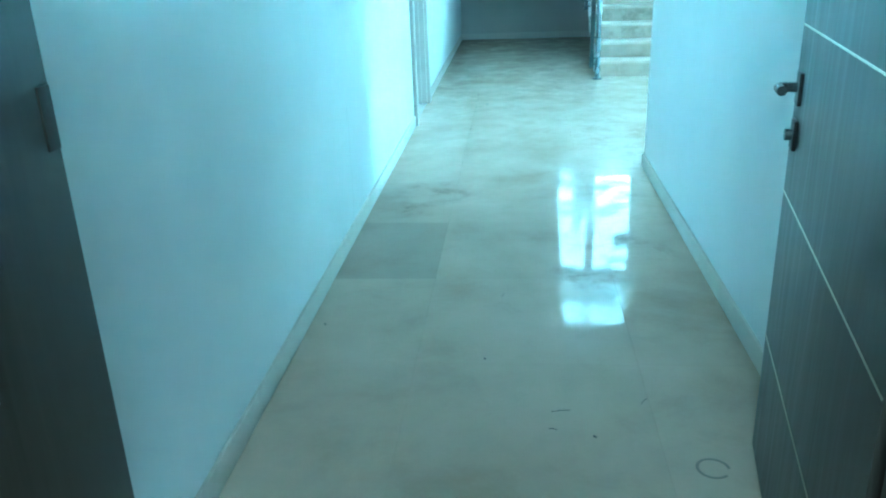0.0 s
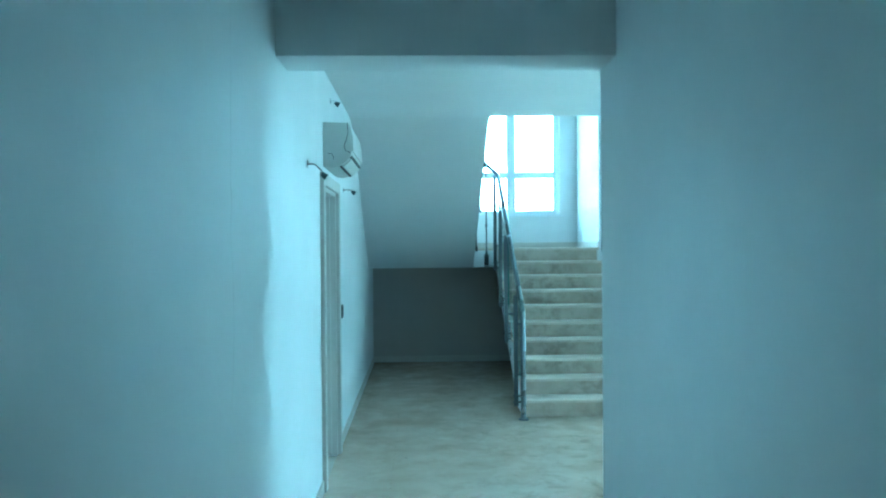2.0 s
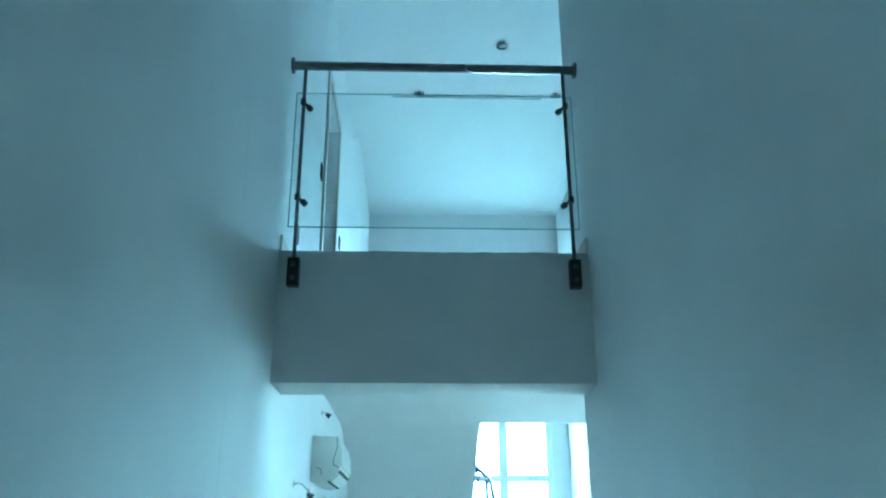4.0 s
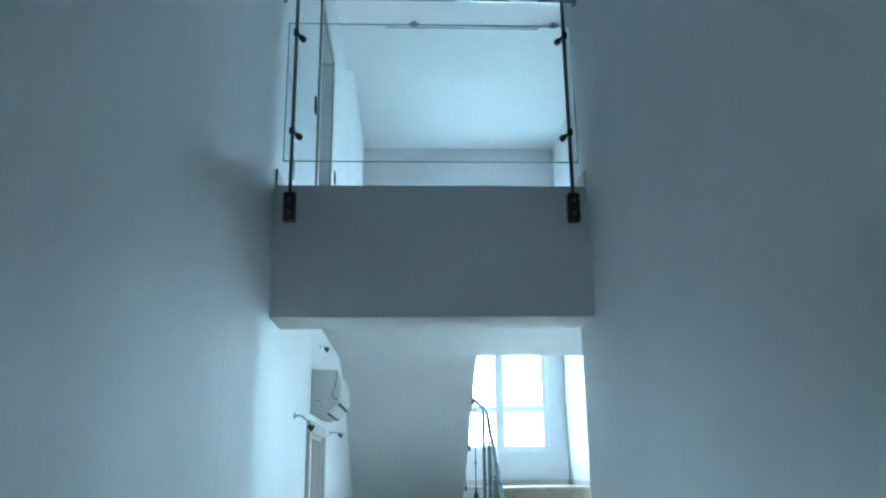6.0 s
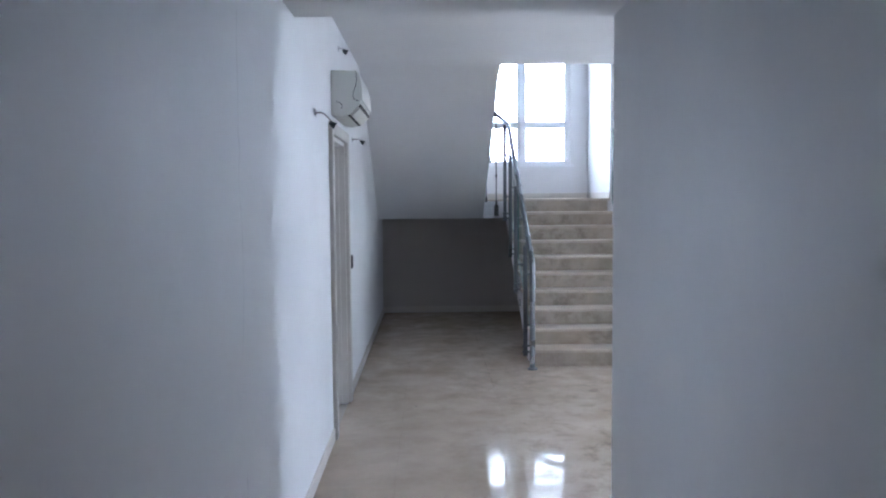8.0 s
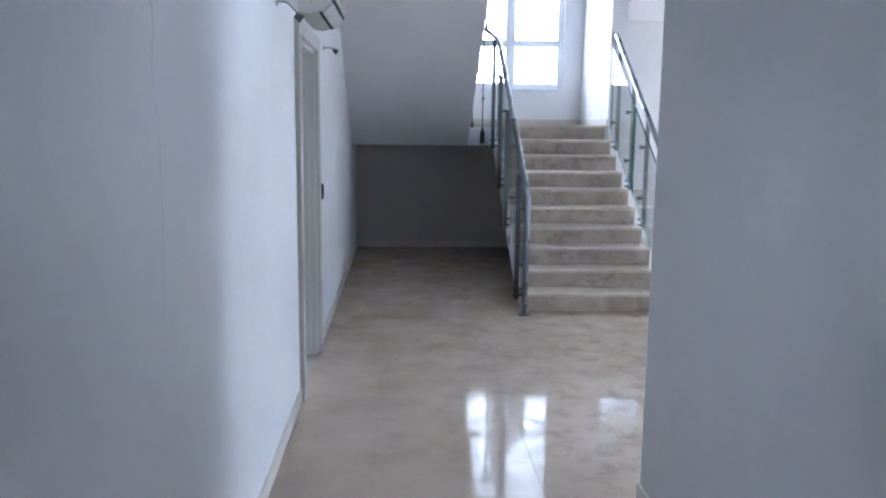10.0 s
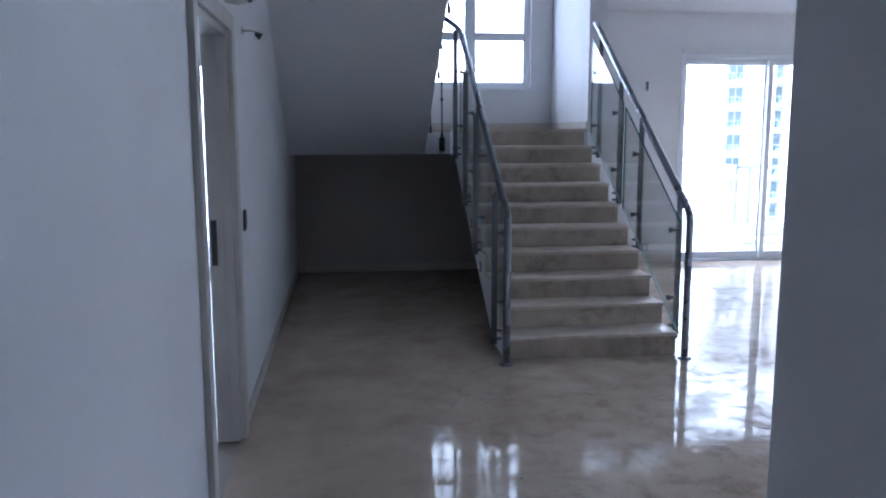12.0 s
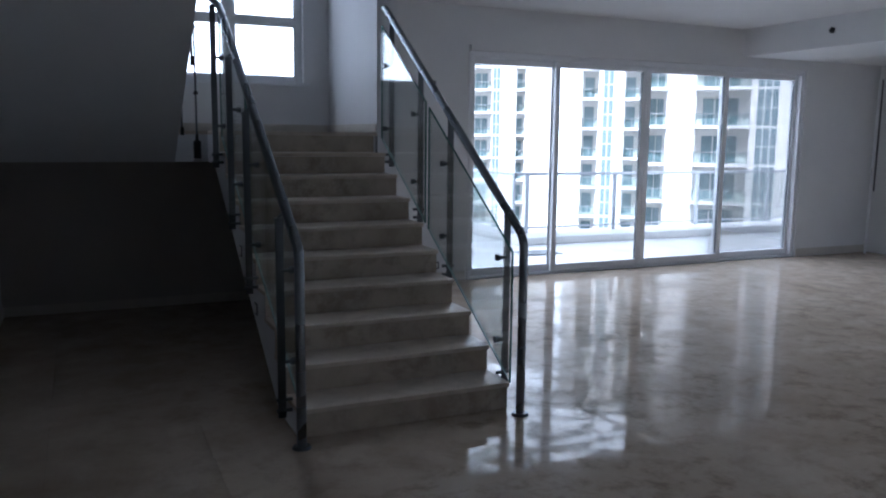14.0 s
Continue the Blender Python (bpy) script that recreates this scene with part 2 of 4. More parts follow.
WOOD_TILE = marble("bedroom_tile", (0.25, 0.24, 0.235), (0.22, 0.21, 0.205), (0.17, 0.16, 0.155), rough=(0.15, 0.35), dirt=0.15, ior=1.2)

# ---- mesh helpers ----
def add_box(bm, x0, x1, y0, y1, z0, z1, bevel=0.0):
    made = bmesh.ops.create_cube(bm, size=1.0, matrix=Matrix.LocRotScale(((x0 + x1) / 2, (y0 + y1) / 2, (z0 + z1) / 2), None, (abs(x1 - x0), abs(y1 - y0), abs(z1 - z0))))
    if bevel:
        edges = {e for v in made["verts"] for e in v.link_edges}
        bmesh.ops.bevel(bm, geom=list(edges), offset=bevel, segments=2, affect="EDGES", profile=0.6)


def box(*a, bevel=0.0):
    bm = bmesh.new()
    add_box(bm, *a, bevel=bevel)
    return bm


def add_rod(bm, a, b, r, sides=14, r2=None):
    a, b = Vector(a), Vector(b)
    m = Matrix.Translation((a + b) / 2) @ (b - a).to_track_quat("Z", "Y").to_matrix().to_4x4()
    bmesh.ops.create_cone(bm, cap_ends=True, segments=sides, radius1=r, radius2=r if r2 is None else r2, depth=(b - a).length, matrix=m)


def rod(a, b, r, sides=14, r2=None):
    bm = bmesh.new()
    add_rod(bm, a, b, r, sides, r2)
    return bm


def tube(points, r, sides=14):
    """A tube along a bent line, with mitred bends."""
    bm = bmesh.new()
    pts = [Vector(p) for p in points]
    rings, side = [], None
    for i, p in enumerate(pts):
        d0 = (p - pts[i - 1]).normalized() if i else (pts[1] - p).normalized()
        d1 = (pts[i + 1] - p).normalized() if i < len(pts) - 1 else d0
        t = (d0 + d1).normalized()
        stretch = 1 / max(0.4, t.dot(d1))
        side = (side - t * side.dot(t)).normalized() if side is not None else t.orthogonal().normalized()
        up = t.cross(side)
        bend = (d1 - d0)
        bend = bend.normalized() if bend.length > 1e-5 else None
        ring = []
        for k in range(sides):
            a = 2 * math.pi * k / sides
            off = (side * math.cos(a) + up * math.sin(a)) * r
            if bend is not None:
                off += bend * off.dot(bend) * (stretch - 1)
            ring.append(bm.verts.new(p + off))
        rings.append(ring)
    for a, b in zip(rings, rings[1:]):
        for k in range(sides):
            bm.faces.new((a[k], a[(k + 1) % sides], b[(k + 1) % sides], b[k]))
    bm.faces.new(rings[0][::-1])
    bm.faces.new(rings[-1])
    return bm


def rounded(points, radius, steps=5):
    """A bent line with its corners rounded."""
    pts = [Vector(p) for p in points]
    out = [pts[0]]
    for a, p, b in zip(pts, pts[1:], pts[2:]):
        u, v = (a - p).normalized(), (b - p).normalized()
        d = min(radius, (a - p).length * 0.45, (b - p).length * 0.45)
        s, e = p + u * d, p + v * d
        for k in range(steps + 1):
            w = k / steps
            out.append(s * (1 - w) ** 2 + p * 2 * w * (1 - w) + e * w ** 2)
    return out + [pts[-1]]


def prism(outline, axis, a, b):
    """A flat outline drawn out along an axis: outline pairs are the other two axes, in order."""
    bm = bmesh.new()

    def at(p, d):
        c = list(p)
        c.insert("xyz".index(axis), d)
        return bm.verts.new(c)
    lo, hi = [at(p, a) for p in outline], [at(p, b) for p in outline]
    n = len(outline)
    bm.faces.new(lo)
    bm.faces.new(hi[::-1])
    for k in range(n):
        bm.faces.new((lo[k], hi[k], hi[(k + 1) % n], lo[(k + 1) % n]))
    bmesh.ops.recalc_face_normals(bm, faces=bm.faces[:])
    return bm


def smooth_of(me, limit=40):
    for p in me.polygons:
        p.use_smooth = True
    me.set_sharp_from_angle(angle=radians(limit))


def mesh_of(name, bm, material, soft=True):
    me = bpy.data.meshes.new(name)
    bm.to_mesh(me)
    bm.free()
    me.materials.append(material)
    if soft:
        smooth_of(me)
    return me


def part(name, bm, material, parent, label=""):
    ob = new(name, mesh_of(name, bm, material))
    ob.parent = parent
    if label:
        tagged(ob, label)
    return ob


def thing(name, label, category, group="", bm=None, material=None, kind="", at=(0, 0, 0)):
    ob = new(name, mesh_of(name, bm, material) if bm else None)
    ob.location = at
    bpy.context.view_layer.update()
    return tagged(ob, label, category, group, kind)


def structure(name, label, category, bm, material):
    return thing(name, label, category, "", bm, material, "structure")


def wall_bm(axis, f0, f1, a0, a1, z0, z1, holes=()):
    """A wall f0..f1 thick that runs a0..a1 along the other level axis, with holes (a, b, bottom, top) through it."""
    bm = bmesh.new()
    cuts_a = sorted({a0, a1, *[h[0] for h in holes], *[h[1] for h in holes]})
    cuts_z = sorted({z0, z1, *[h[2] for h in holes], *[h[3] for h in holes]})
    cell = {}
    for i, (p, q) in enumerate(zip(cuts_a, cuts_a[1:])):
        for j, (r, s) in enumerate(zip(cuts_z, cuts_z[1:])):
            mid = ((p + q) / 2, (r + s) / 2)
            cell[i, j] = not any(h[0] < mid[0] < h[1] and h[2] < mid[1] < h[3] for h in holes)
    seen = {}

    def v(f, a, z):
        key = (f, a, z)
        if key not in seen:
            seen[key] = bm.verts.new((f, a, z) if axis == "x" else (a, f, z))
        return seen[key]
    for (i, j), full in cell.items():
        if not full:
            continue
        p, q, r, s = cuts_a[i], cuts_a[i + 1], cuts_z[j], cuts_z[j + 1]
        bm.faces.new((v(f0, p, r), v(f0, p, s), v(f0, q, s), v(f0, q, r)))
        bm.faces.new((v(f1, p, r), v(f1, q, r), v(f1, q, s), v(f1, p, s)))
        if not cell.get((i - 1, j)):
            bm.faces.new((v(f0, p, r), v(f1, p, r), v(f1, p, s), v(f0, p, s)))
        if not cell.get((i + 1, j)):
            bm.faces.new((v(f0, q, r), v(f0, q, s), v(f1, q, s), v(f1, q, r)))
        if not cell.get((i, j - 1)):
            bm.faces.new((v(f0, p, r), v(f0, q, r), v(f1, q, r), v(f1, p, r)))
        if not cell.get((i, j + 1)):
            bm.faces.new((v(f0, p, s), v(f1, p, s), v(f1, q, s), v(f0, q, s)))
    bmesh.ops.recalc_face_normals(bm, faces=bm.faces[:])
    return bm


# ---- sizes ----
HALL = 1.61          # corridor's width
CUT = 4.262           # end of the corridor's open-sided wall
BACK = 11.60         # stairwell's outer wall
FRONT = 11.78        # living room's glazed wall
EAST = 11.1          # living room's side wall
LOW = 2.92           # lower ceiling over the hall
LIVING = 3.0         # ceiling of the living room
UP = 3.25            # upper floor
TOP = 6.17           # upper ceiling
RISE, GO, STEPS, FOOT = 0.1625, 0.262, 10, 7.84
ST0, ST1 = 1.66, 2.925   # sides of the lower flight
LAND = RISE * STEPS
HEAD = FOOT + GO * (STEPS - 1)   # front edge of the landing

# ---- large structure ----
floor = structure("floor", "polished beige marble slab floor, smeared and dusty", "floor", box(-0.12, 11.4, 0.0, 12.15, -0.25, -0.014), GROUT)
structure("ground", "grey city ground far below the balcony", "ground", box(-900, 900, -900, 900, -46, -45), GROUND)
structure("lobby_floor", "grey stone floor outside the entrance door", "floor", box(-1.3, 2.9, -3.2, 0.0, -0.25, -0.004), SKIRT)

D0, D1, DTOP = 5.65, 6.57, 2.09      # bedroom door's opening
structure("wall_west", "white painted plaster wall with hairline cracks", "wall",
          wall_bm("x", -0.12, 0.0, 0.25, 12.15, -0.2, 6.9, [(D0, D1, -0.2, DTOP), (D0, D1, UP, UP + 2.13)]), WALL_CRACKED)
structure("wall_corridor", "white painted plaster wall beside the entrance corridor", "wall",
          wall_bm("x", HALL, HALL + 0.25, 0.25, CUT, -0.2, 6.4), WALL)
E0, E1, ETOP = 0.205, 1.32, 2.12      # entrance door's opening
structure("wall_entrance", "white plaster wall round the entrance door", "wall",
          wall_bm("y", 0.0, 0.25, -1.3, 2.9, -0.2, 6.4, [(E0, E1, -0.2, ETOP)]), WALL)
structure("wall_living_south", "white plaster wall of the living room", "wall",
          wall_bm("y", CUT - 0.25, CUT, HALL + 0.25, EAST + 0.2, -0.2, 3.0), WALL)
SIDE0, SIDE1 = 5.4, 8.8               # unseen glazed doors in the side wall, added for light
structure("wall_living_east", "white plaster wall of the living room with an added glazed opening", "wall",
          wall_bm("x", EAST, EAST + 0.2, CUT, FRONT, -0.2, 3.2, [(SIDE0, SIDE1, 0.0, 2.45)]), WALL)
structure("wall_living_north", "white plaster wall round the balcony doors", "wall",
          wall_bm("y", FRONT, FRONT + 0.25, 3.13, EAST + 0.2, -0.2, 3.3, [(4.58, 9.66, 0.0, 2.59)]), WALL)
W0, W1 = 1.36, 2.70
structure("wall_stair_north", "white plaster stairwell wall with tall windows", "wall",
          wall_bm("y", BACK, BACK + 0.22, 0.0, 3.13, -0.2, 6.9, [(W0, W1, 2.10, 3.84), (W0, W1, 4.02, 5.85)]), WALL)
structure("wall_stair_east", "white plaster wall ending beside the stair landing", "wall",
          wall_bm("x", 2.95, 3.13, HEAD - 0.005, BACK, -0.2, 6.9), WALL)
structure("wall_upper_east", "plain white wall of the upper hall", "wall", wall_bm("x", 4.6, 4.8, CUT - 0.25, 10.4, UP, 6.9), WALL)
structure("wall_upper_north", "plain white wall of the upper hall", "wall", wall_bm("y", 10.2, 10.4, 3.13, 4.6, UP, 6.9), WALL)
structure("wall_upper_south", "plain white wall of the upper hall", "wall", wall_bm("y", CUT - 0.25, CUT - 0.05, HALL + 0.25, 4.6, UP, 6.4), WALL)

# upper floor: a slab with a beam along the corridor's void and a hole for the stair
bm = bmesh.new()
add_box(bm, 0.0, 3.13, CUT, 7.9, LOW, UP)
add_box(bm, 3.13, EAST + 0.2, CUT, 7.9, LIVING, UP)
add_box(bm, 3.13, EAST + 0.2, 7.9, FRONT, LIVING, UP)
structure("ceiling", "white painted lower ceiling under the upper floor", "ceiling", bm, CEILING)
structure("bridge_beam", "white plaster beam carrying the upper walkway", "beam", box(0.0, HALL, 3.93, CUT, 2.56, UP, bevel=0.006), WALL)
structure("dropped_ceiling", "white dropped ceiling box along the living room", "ceiling", box(8.5, EAST, CUT, FRONT, 2.655, LIVING - 0.003), CEILING)
structure("ceiling_upper", "white painted ceiling of the upper hall", "ceiling", box(0.0, 4.6, 0.25, 8.05, TOP, TOP + 0.2), CEILING)
structure("ceiling_stairwell", "white painted raised ceiling over the stairs", "ceiling", box(0.0, 4.6, 8.05, BACK, 6.68, 6.88), CEILING)
structure("ceiling_step", "white painted edge of the raised ceiling", "ceiling", box(0.0, 4.6, 8.05, 8.15, TOP + 0.001, 6.68), CEILING)

# lobby outside the entrance door
structure("lobby_wall_west", "plain wall of the lobby outside", "wall", box(-1.5, -1.3, -3.2, 0.0, -0.2, 2.7), WALL)
structure("lobby_wall_east", "plain wall of the lobby outside", "wall", box(2.9, 3.1, -3.2, 0.0, -0.2, 2.7), WALL)
structure("lobby_wall_south", "plain wall of the lobby outside", "wall", box(-1.5, 3.1, -3.4, -3.2, -0.2, 2.7), WALL)
structure("lobby_ceiling", "plain ceiling of the lobby outside", "ceiling", box(-1.5, 3.1, -3.4, 0.0, 2.7, 2.85), CEILING)

# bedroom behind the open door
bedroom_floor = structure("bedroom_floor", "pale plank-tiled bedroom floor", "floor", box(-6.2, -0.12, 4.0, 11.7, -0.2, -0.012), WOOD_TILE)
structure("bedroom_balcony_floor", "pale balcony floor outside the bedroom", "floor", box(-6.2, -0.2, 11.7, 13.3, -0.3, -0.03), BALCONY_TILE)
structure("bedroom_wall_south", "plain white bedroom wall", "wall", box(-6.2, -0.12, 3.8, 4.0, -0.2, 2.9), WALL)
structure("bedroom_wall_west", "plain white bedroom wall", "wall", box(-6.4, -6.2, 3.8, 11.7, -0.2, 2.9), WALL)
structure("bedroom_wall_north", "white bedroom wall with a balcony window", "wall",
          wall_bm("y", 11.5, 11.7, -6.2, -0.12, -0.2, 2.9, [(-3.6, -0.5, 0.0, 2.45)]), WALL)
structure("bedroom_ceiling", "plain white bedroom ceiling", "ceiling", box(-6.2, -0.12, 4.0, 11.5, 2.7, 2.88), CEILING)

# ---- skirtings ----
def skirting(label, x0, x1, y0, y1, z=0.0, height=0.085):
    ob = structure("baseboard", label, "baseboard", box(x0, x1, y0, y1, z, z + height, bevel=0.003), SKIRT)
    return ob


DULL = "beige marble skirting along the wall"
skirting(DULL, 0.0, 0.012, 0.265, D0 - 0.094)
skirting(DULL, 0.0, 0.012, D1 + 0.104, BACK - 0.003)
skirting(DULL, 0.014, 2.94, BACK - 0.012, BACK)
skirting(DULL, HALL - 0.012, HALL, 0.265, CUT + 0.012)
skirting(DULL, HALL + 0.002, EAST - 0.01, CUT, CUT + 0.012)
skirting(DULL, 3.145, 4.56, FRONT - 0.012, FRONT, height=0.11)
skirting(DULL, 9.68, EAST - 0.01, FRONT - 0.012, FRONT, height=0.11)
skirting(DULL, 3.13, 3.142, HEAD, FRONT - 0.014, height=0.11)
skirting(DULL, 2.952, 3.142, HEAD - 0.018, HEAD - 0.006, height=0.11)
# sheet over the stairwell wall, coloured for the shade beneath the landing
structure("wall_recess", "wall under the stair landing, its shade put into a greige tone", "wall", box(0.0, 2.945, BACK - 0.005, BACK + 0.05, -0.1, LAND - 0.252), RECESS_SHADE)
skirting("marble skirting round the stair landing", 0.0, 2.935, BACK - 0.012, BACK, LAND, 0.075)
skirting("marble skirting round the stair landing", 2.937, 2.949, HEAD + 0.01, BACK - 0.014, LAND, 0.075)
skirting("marble skirting of the upper hall", 0.0, 0.014, 3.925, D0 - 0.09, UP, 0.085)
skirting("marble skirting of the upper hall", HALL - 0.014, HALL, 3.925, CUT, UP, 0.085)

# ---- stairs ----
stairs = thing("staircase", "marble-clad staircase rising from the hall to a landing", "stairs")
slope = RISE / GO


def step_mesh(width):
    bm = bmesh.new()
    add_box(bm, 0, width, -0.02, GO + 0.02, -0.028, 0.0, bevel=0.004)
    return mesh_of("tread", bm, STEP)


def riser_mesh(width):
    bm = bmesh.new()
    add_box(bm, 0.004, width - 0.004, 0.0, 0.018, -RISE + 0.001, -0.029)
    return mesh_of("riser", bm, RISER_SHADED)


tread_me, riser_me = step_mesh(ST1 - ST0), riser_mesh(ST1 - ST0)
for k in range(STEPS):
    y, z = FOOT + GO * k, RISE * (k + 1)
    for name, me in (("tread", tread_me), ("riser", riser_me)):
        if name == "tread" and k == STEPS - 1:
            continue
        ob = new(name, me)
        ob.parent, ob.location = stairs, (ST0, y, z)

# lower flight's concrete slab, plastered white, with a saw-toothed side
teeth = []
for k in range(STEPS):
    y = FOOT + 0.02 + GO * k
    teeth += [(y, RISE * k), (y, RISE * (k + 1) - 0.03)]
end_y = HEAD + 0.03
WAIST = 8.3           # where the flight's underside meets the floor
low = [(end_y, LAND - 0.03), (end_y, LAND - 0.251), (WAIST + (LAND - 0.251) / slope, LAND - 0.251), (WAIST, 0.0)]
part("slab", prism(teeth + low, "x", ST0 + 0.006, ST1 - 0.006), WALL, stairs, "white plastered stair slab")
bm = box(ST0 - 0.02, 2.949, HEAD + 0.03, BACK - 0.001, LAND - 0.25, LAND - 0.03)
add_box(bm, 0.0, ST0 - 0.02, 10.63, BACK - 0.001, LAND - 0.25, LAND - 0.03)
part("landing", bm, CEILING, stairs, "white plastered landing slab")
bm = box(ST0 - 0.02, 2.949, HEAD - 0.012, BACK - 0.001, LAND - 0.029, LAND, bevel=0.004)
add_box(bm, 0.0, ST0 - 0.02, 10.625, BACK - 0.001, LAND - 0.029, LAND)
part("landing_floor", bm, STEP, stairs, "marble landing")

# unseen wall added to keep the living room's light from the recess
outer = [(WAIST + 0.012, 0.0), (WAIST + (LAND - 0.255) / slope, LAND - 0.2545), (WAIST + (LAND - 0.255) / slope, 0.0)]
structure("wall_under_stairs", "unseen white wall added under the stairs to keep light out", "wall", prism(outer, "x", 2.80, ST1 - 0.008), WALL)

# upper flight: sloping soffit that curves into the lower ceiling
S1 = 1.375
foot2 = 10.66
under = []
y_low, z_low = 10.63, 1.375
line_end = (8.95, z_low + (10.63 - 8.95) * 0.655)
under.append((y_low, z_low))
under.append(line_end)
c, e = (8.27, LOW), (7.9, LOW)
for k in range(1, 9):
    w = k / 8
    under.append(tuple(line_end[i] * (1 - w) ** 2 + c[i] * 2 * w * (1 - w) + e[i] * w * w for i in range(2)))
saw = []
for k in range(STEPS):
    y = foot2 - GO * k
    saw += [(y, LAND + RISE * k - 0.001), (y, LAND + RISE * (k + 1))]
saw[-1] = (saw[-1][0], UP - 0.001)
saw[0] = (foot2, LAND - 0.002)
outline = under + [(7.9, UP - 0.001)] + saw[::-1] + [(y_low, LAND - 0.252)]
flight = thing("upper_flight", "white plastered underside of the upper stair flight", "stairs")
bm = prism(outline, "x", 0.0, S1)
part("soffit", bm, CEILING, flight)
up_tread, up_riser = step_mesh(S1 - 0.09), riser_mesh(S1 - 0.09)
for k in range(STEPS):
    y, z = foot2 - GO * k, LAND + RISE * (k + 1)
    for name, me in (("tread", up_tread), ("riser", up_riser)):
        if name == "tread" and k == STEPS - 1:
            continue
        ob = new(name, me)
        ob.parent = flight
        ob.matrix_basis = pose(S1 - 0.09, y - 0.02, z + 0.029, 0, 0, 180)

# ---- stair rails ----
TILT = math.atan(slope)


def rail_line(y):
    """Height of the handrail's middle over the lower flight."""
    return 1.10 + (y - FOOT + 0.03) * 0.668


def flight_rail(xr, side, label, lean=0.0):
    """A tube rail on flat posts with two glass panes. side: +1 where the posts stand east of the panes."""
    rail = thing("stair_rail", label, "railing", "rails of the lower flight", at=(xr, 7.71, 0))
    inv = Matrix.Translation((-xr, -7.71, 0))

    def put(name, bm, material, label="", under=None):
        bmesh.ops.transform(bm, matrix=inv, verts=bm.verts[:])
        for v in bm.verts:
            v.co.x += lean * v.co.y
        return part(name, bm, material, under or rail, label)
    pts = [(xr, 7.71, 0.0), (xr, 7.71, rail_line(7.71))]
    if side < 0:
        pts += [(xr, 9.95, rail_line(9.95)), (1.52, 10.3, 2.70)]
    else:
        pts += [(xr, 10.08, rail_line(10.08)), (xr + 0.015, 10.17, rail_line(10.1))]
    put("handrail", tube(rounded(pts, 0.075), 0.0255, 18), STEEL, "brushed steel tube handrail")
    put("floor_flange", rod((xr, 7.71, 0.0), (xr, 7.71, 0.014), 0.05, 20, 0.044), DARK_STEEL)
    xp = xr + side * 0.036
    ys = (7.98, 8.83, 9.39, 10.03)
    for y in ys:
        foot = max(0.012, (y - FOOT) * slope - 0.01)
        line = max(0.0, (y - FOOT) * slope)
        top = rail_line(y) - 0.06
        post = put("post", box(xp - 0.0215, xp + 0.0215, y - 0.007, y + 0.007, foot, top, bevel=0.003), DARK_STEEL, "flat steel post")
        put("post_arm", tube(rounded([(xp, y, top - 0.02), (xp, y, top + 0.022), (xr, y, rail_line(y) - 0.022)], 0.02), 0.0085, 10), DARK_STEEL, under=post)
        put("post_cap", box(xp - 0.025, xp + 0.025, y - 0.011, y + 0.011, top - 0.001, top + 0.012, bevel=0.003), DARK_STEEL, under=post)
        for z in (line + 0.30, line + 0.80):
            bm = rod((xp, y, z), (xr - side * 0.016, y, z), 0.010, 10)
            add_rod(bm, (xr - side * 0.014, y, z), (xr - side * 0.036, y, z), 0.02, 12)
            put("glass_clamp", bm, DARK_STEEL, under=post)
        for z in (foot + 0.04, foot + 0.10):
            put("side_bolt", rod((xp - side * 0.055, y, z), (xp + side * 0.03, y, z), 0.011, 8), DARK_STEEL, under=post)
    for a, b in ((7.80, 9.08), (9.14, 10.11)):
        gx = xr - side * 0.022
        lo = lambda y: max(0.17, (y - FOOT) * slope + 0.17) + 0.0
        hi = lambda y: rail_line(y) - 0.15
        pane = prism([(a, lo(a)), (b, lo(b)), (b, hi(b)), (a, hi(a))], "x", gx - 0.005, gx + 0.005)
        ob = sheet = put("glass_pane", pane, RAIL_GLASS, "clear greenish glass pane")
        ob.visible_shadow = False
        for p, q in (((a, hi(a)), (b, hi(b))), ((a, lo(a)), (a, hi(a))), ((b, lo(b)), (b, hi(b)))):
            put("glass_edge", rod((gx, *p), (gx, *q), 0.0062, 6), GLASS_EDGE, under=sheet)
        put("glass_edge", rod((gx, a, lo(a)), (gx, b, lo(b)), 0.005, 6), PALE_EDGE, "pale lower glass edge", sheet)
    return rail


flight_rail(2.935, 1, "steel and glass rail on the living room side of the stairs", 0.02)
flight_rail(1.646, -1, "steel and glass rail on the recess side of the stairs")

# rail of the upper flight, clipped to its side
rail2 = thing("upper_stair_rail", "steel and glass rail beside the upper stair flight", "railing")
x2 = S1 + 0.045
part("handrail", tube(rounded([(1.52, 10.3, 2.70), (1.35, 10.46, 2.74), (1.35, 8.2, 2.74 + 2.26 * slope), (1.35, 7.7, 4.25)], 0.1), 0.0255, 16), STEEL, rail2, "brushed steel tube handrail")
for k in range(4):
    y = 10.17 - 0.69 * k
    side_x = S1
    low, z = 1.60 + 0.69 * k * 0.665, LAND + (foot2 - y) * slope
    post = part("post", box(side_x + 0.004, side_x + 0.018, y - 0.02, y + 0.02, low, z + 0.95, bevel=0.003), DARK_STEEL, rail2, "flat steel post")
    part("post_foot", box(side_x + 0.001, side_x + 0.026, y - 0.024, y + 0.024, low - 0.012, low + 0.05, bevel=0.004), BLACK, post)
    for zz in (z + 0.3, z + 0.78):
        part("glass_clamp", rod((side_x + 0.011, y, zz), (side_x + 0.05, y, zz), 0.016, 10), DARK_STEEL, post)
well = thing("landing_rail", "thin steel post and glass closing the stairwell's gap", "railing")
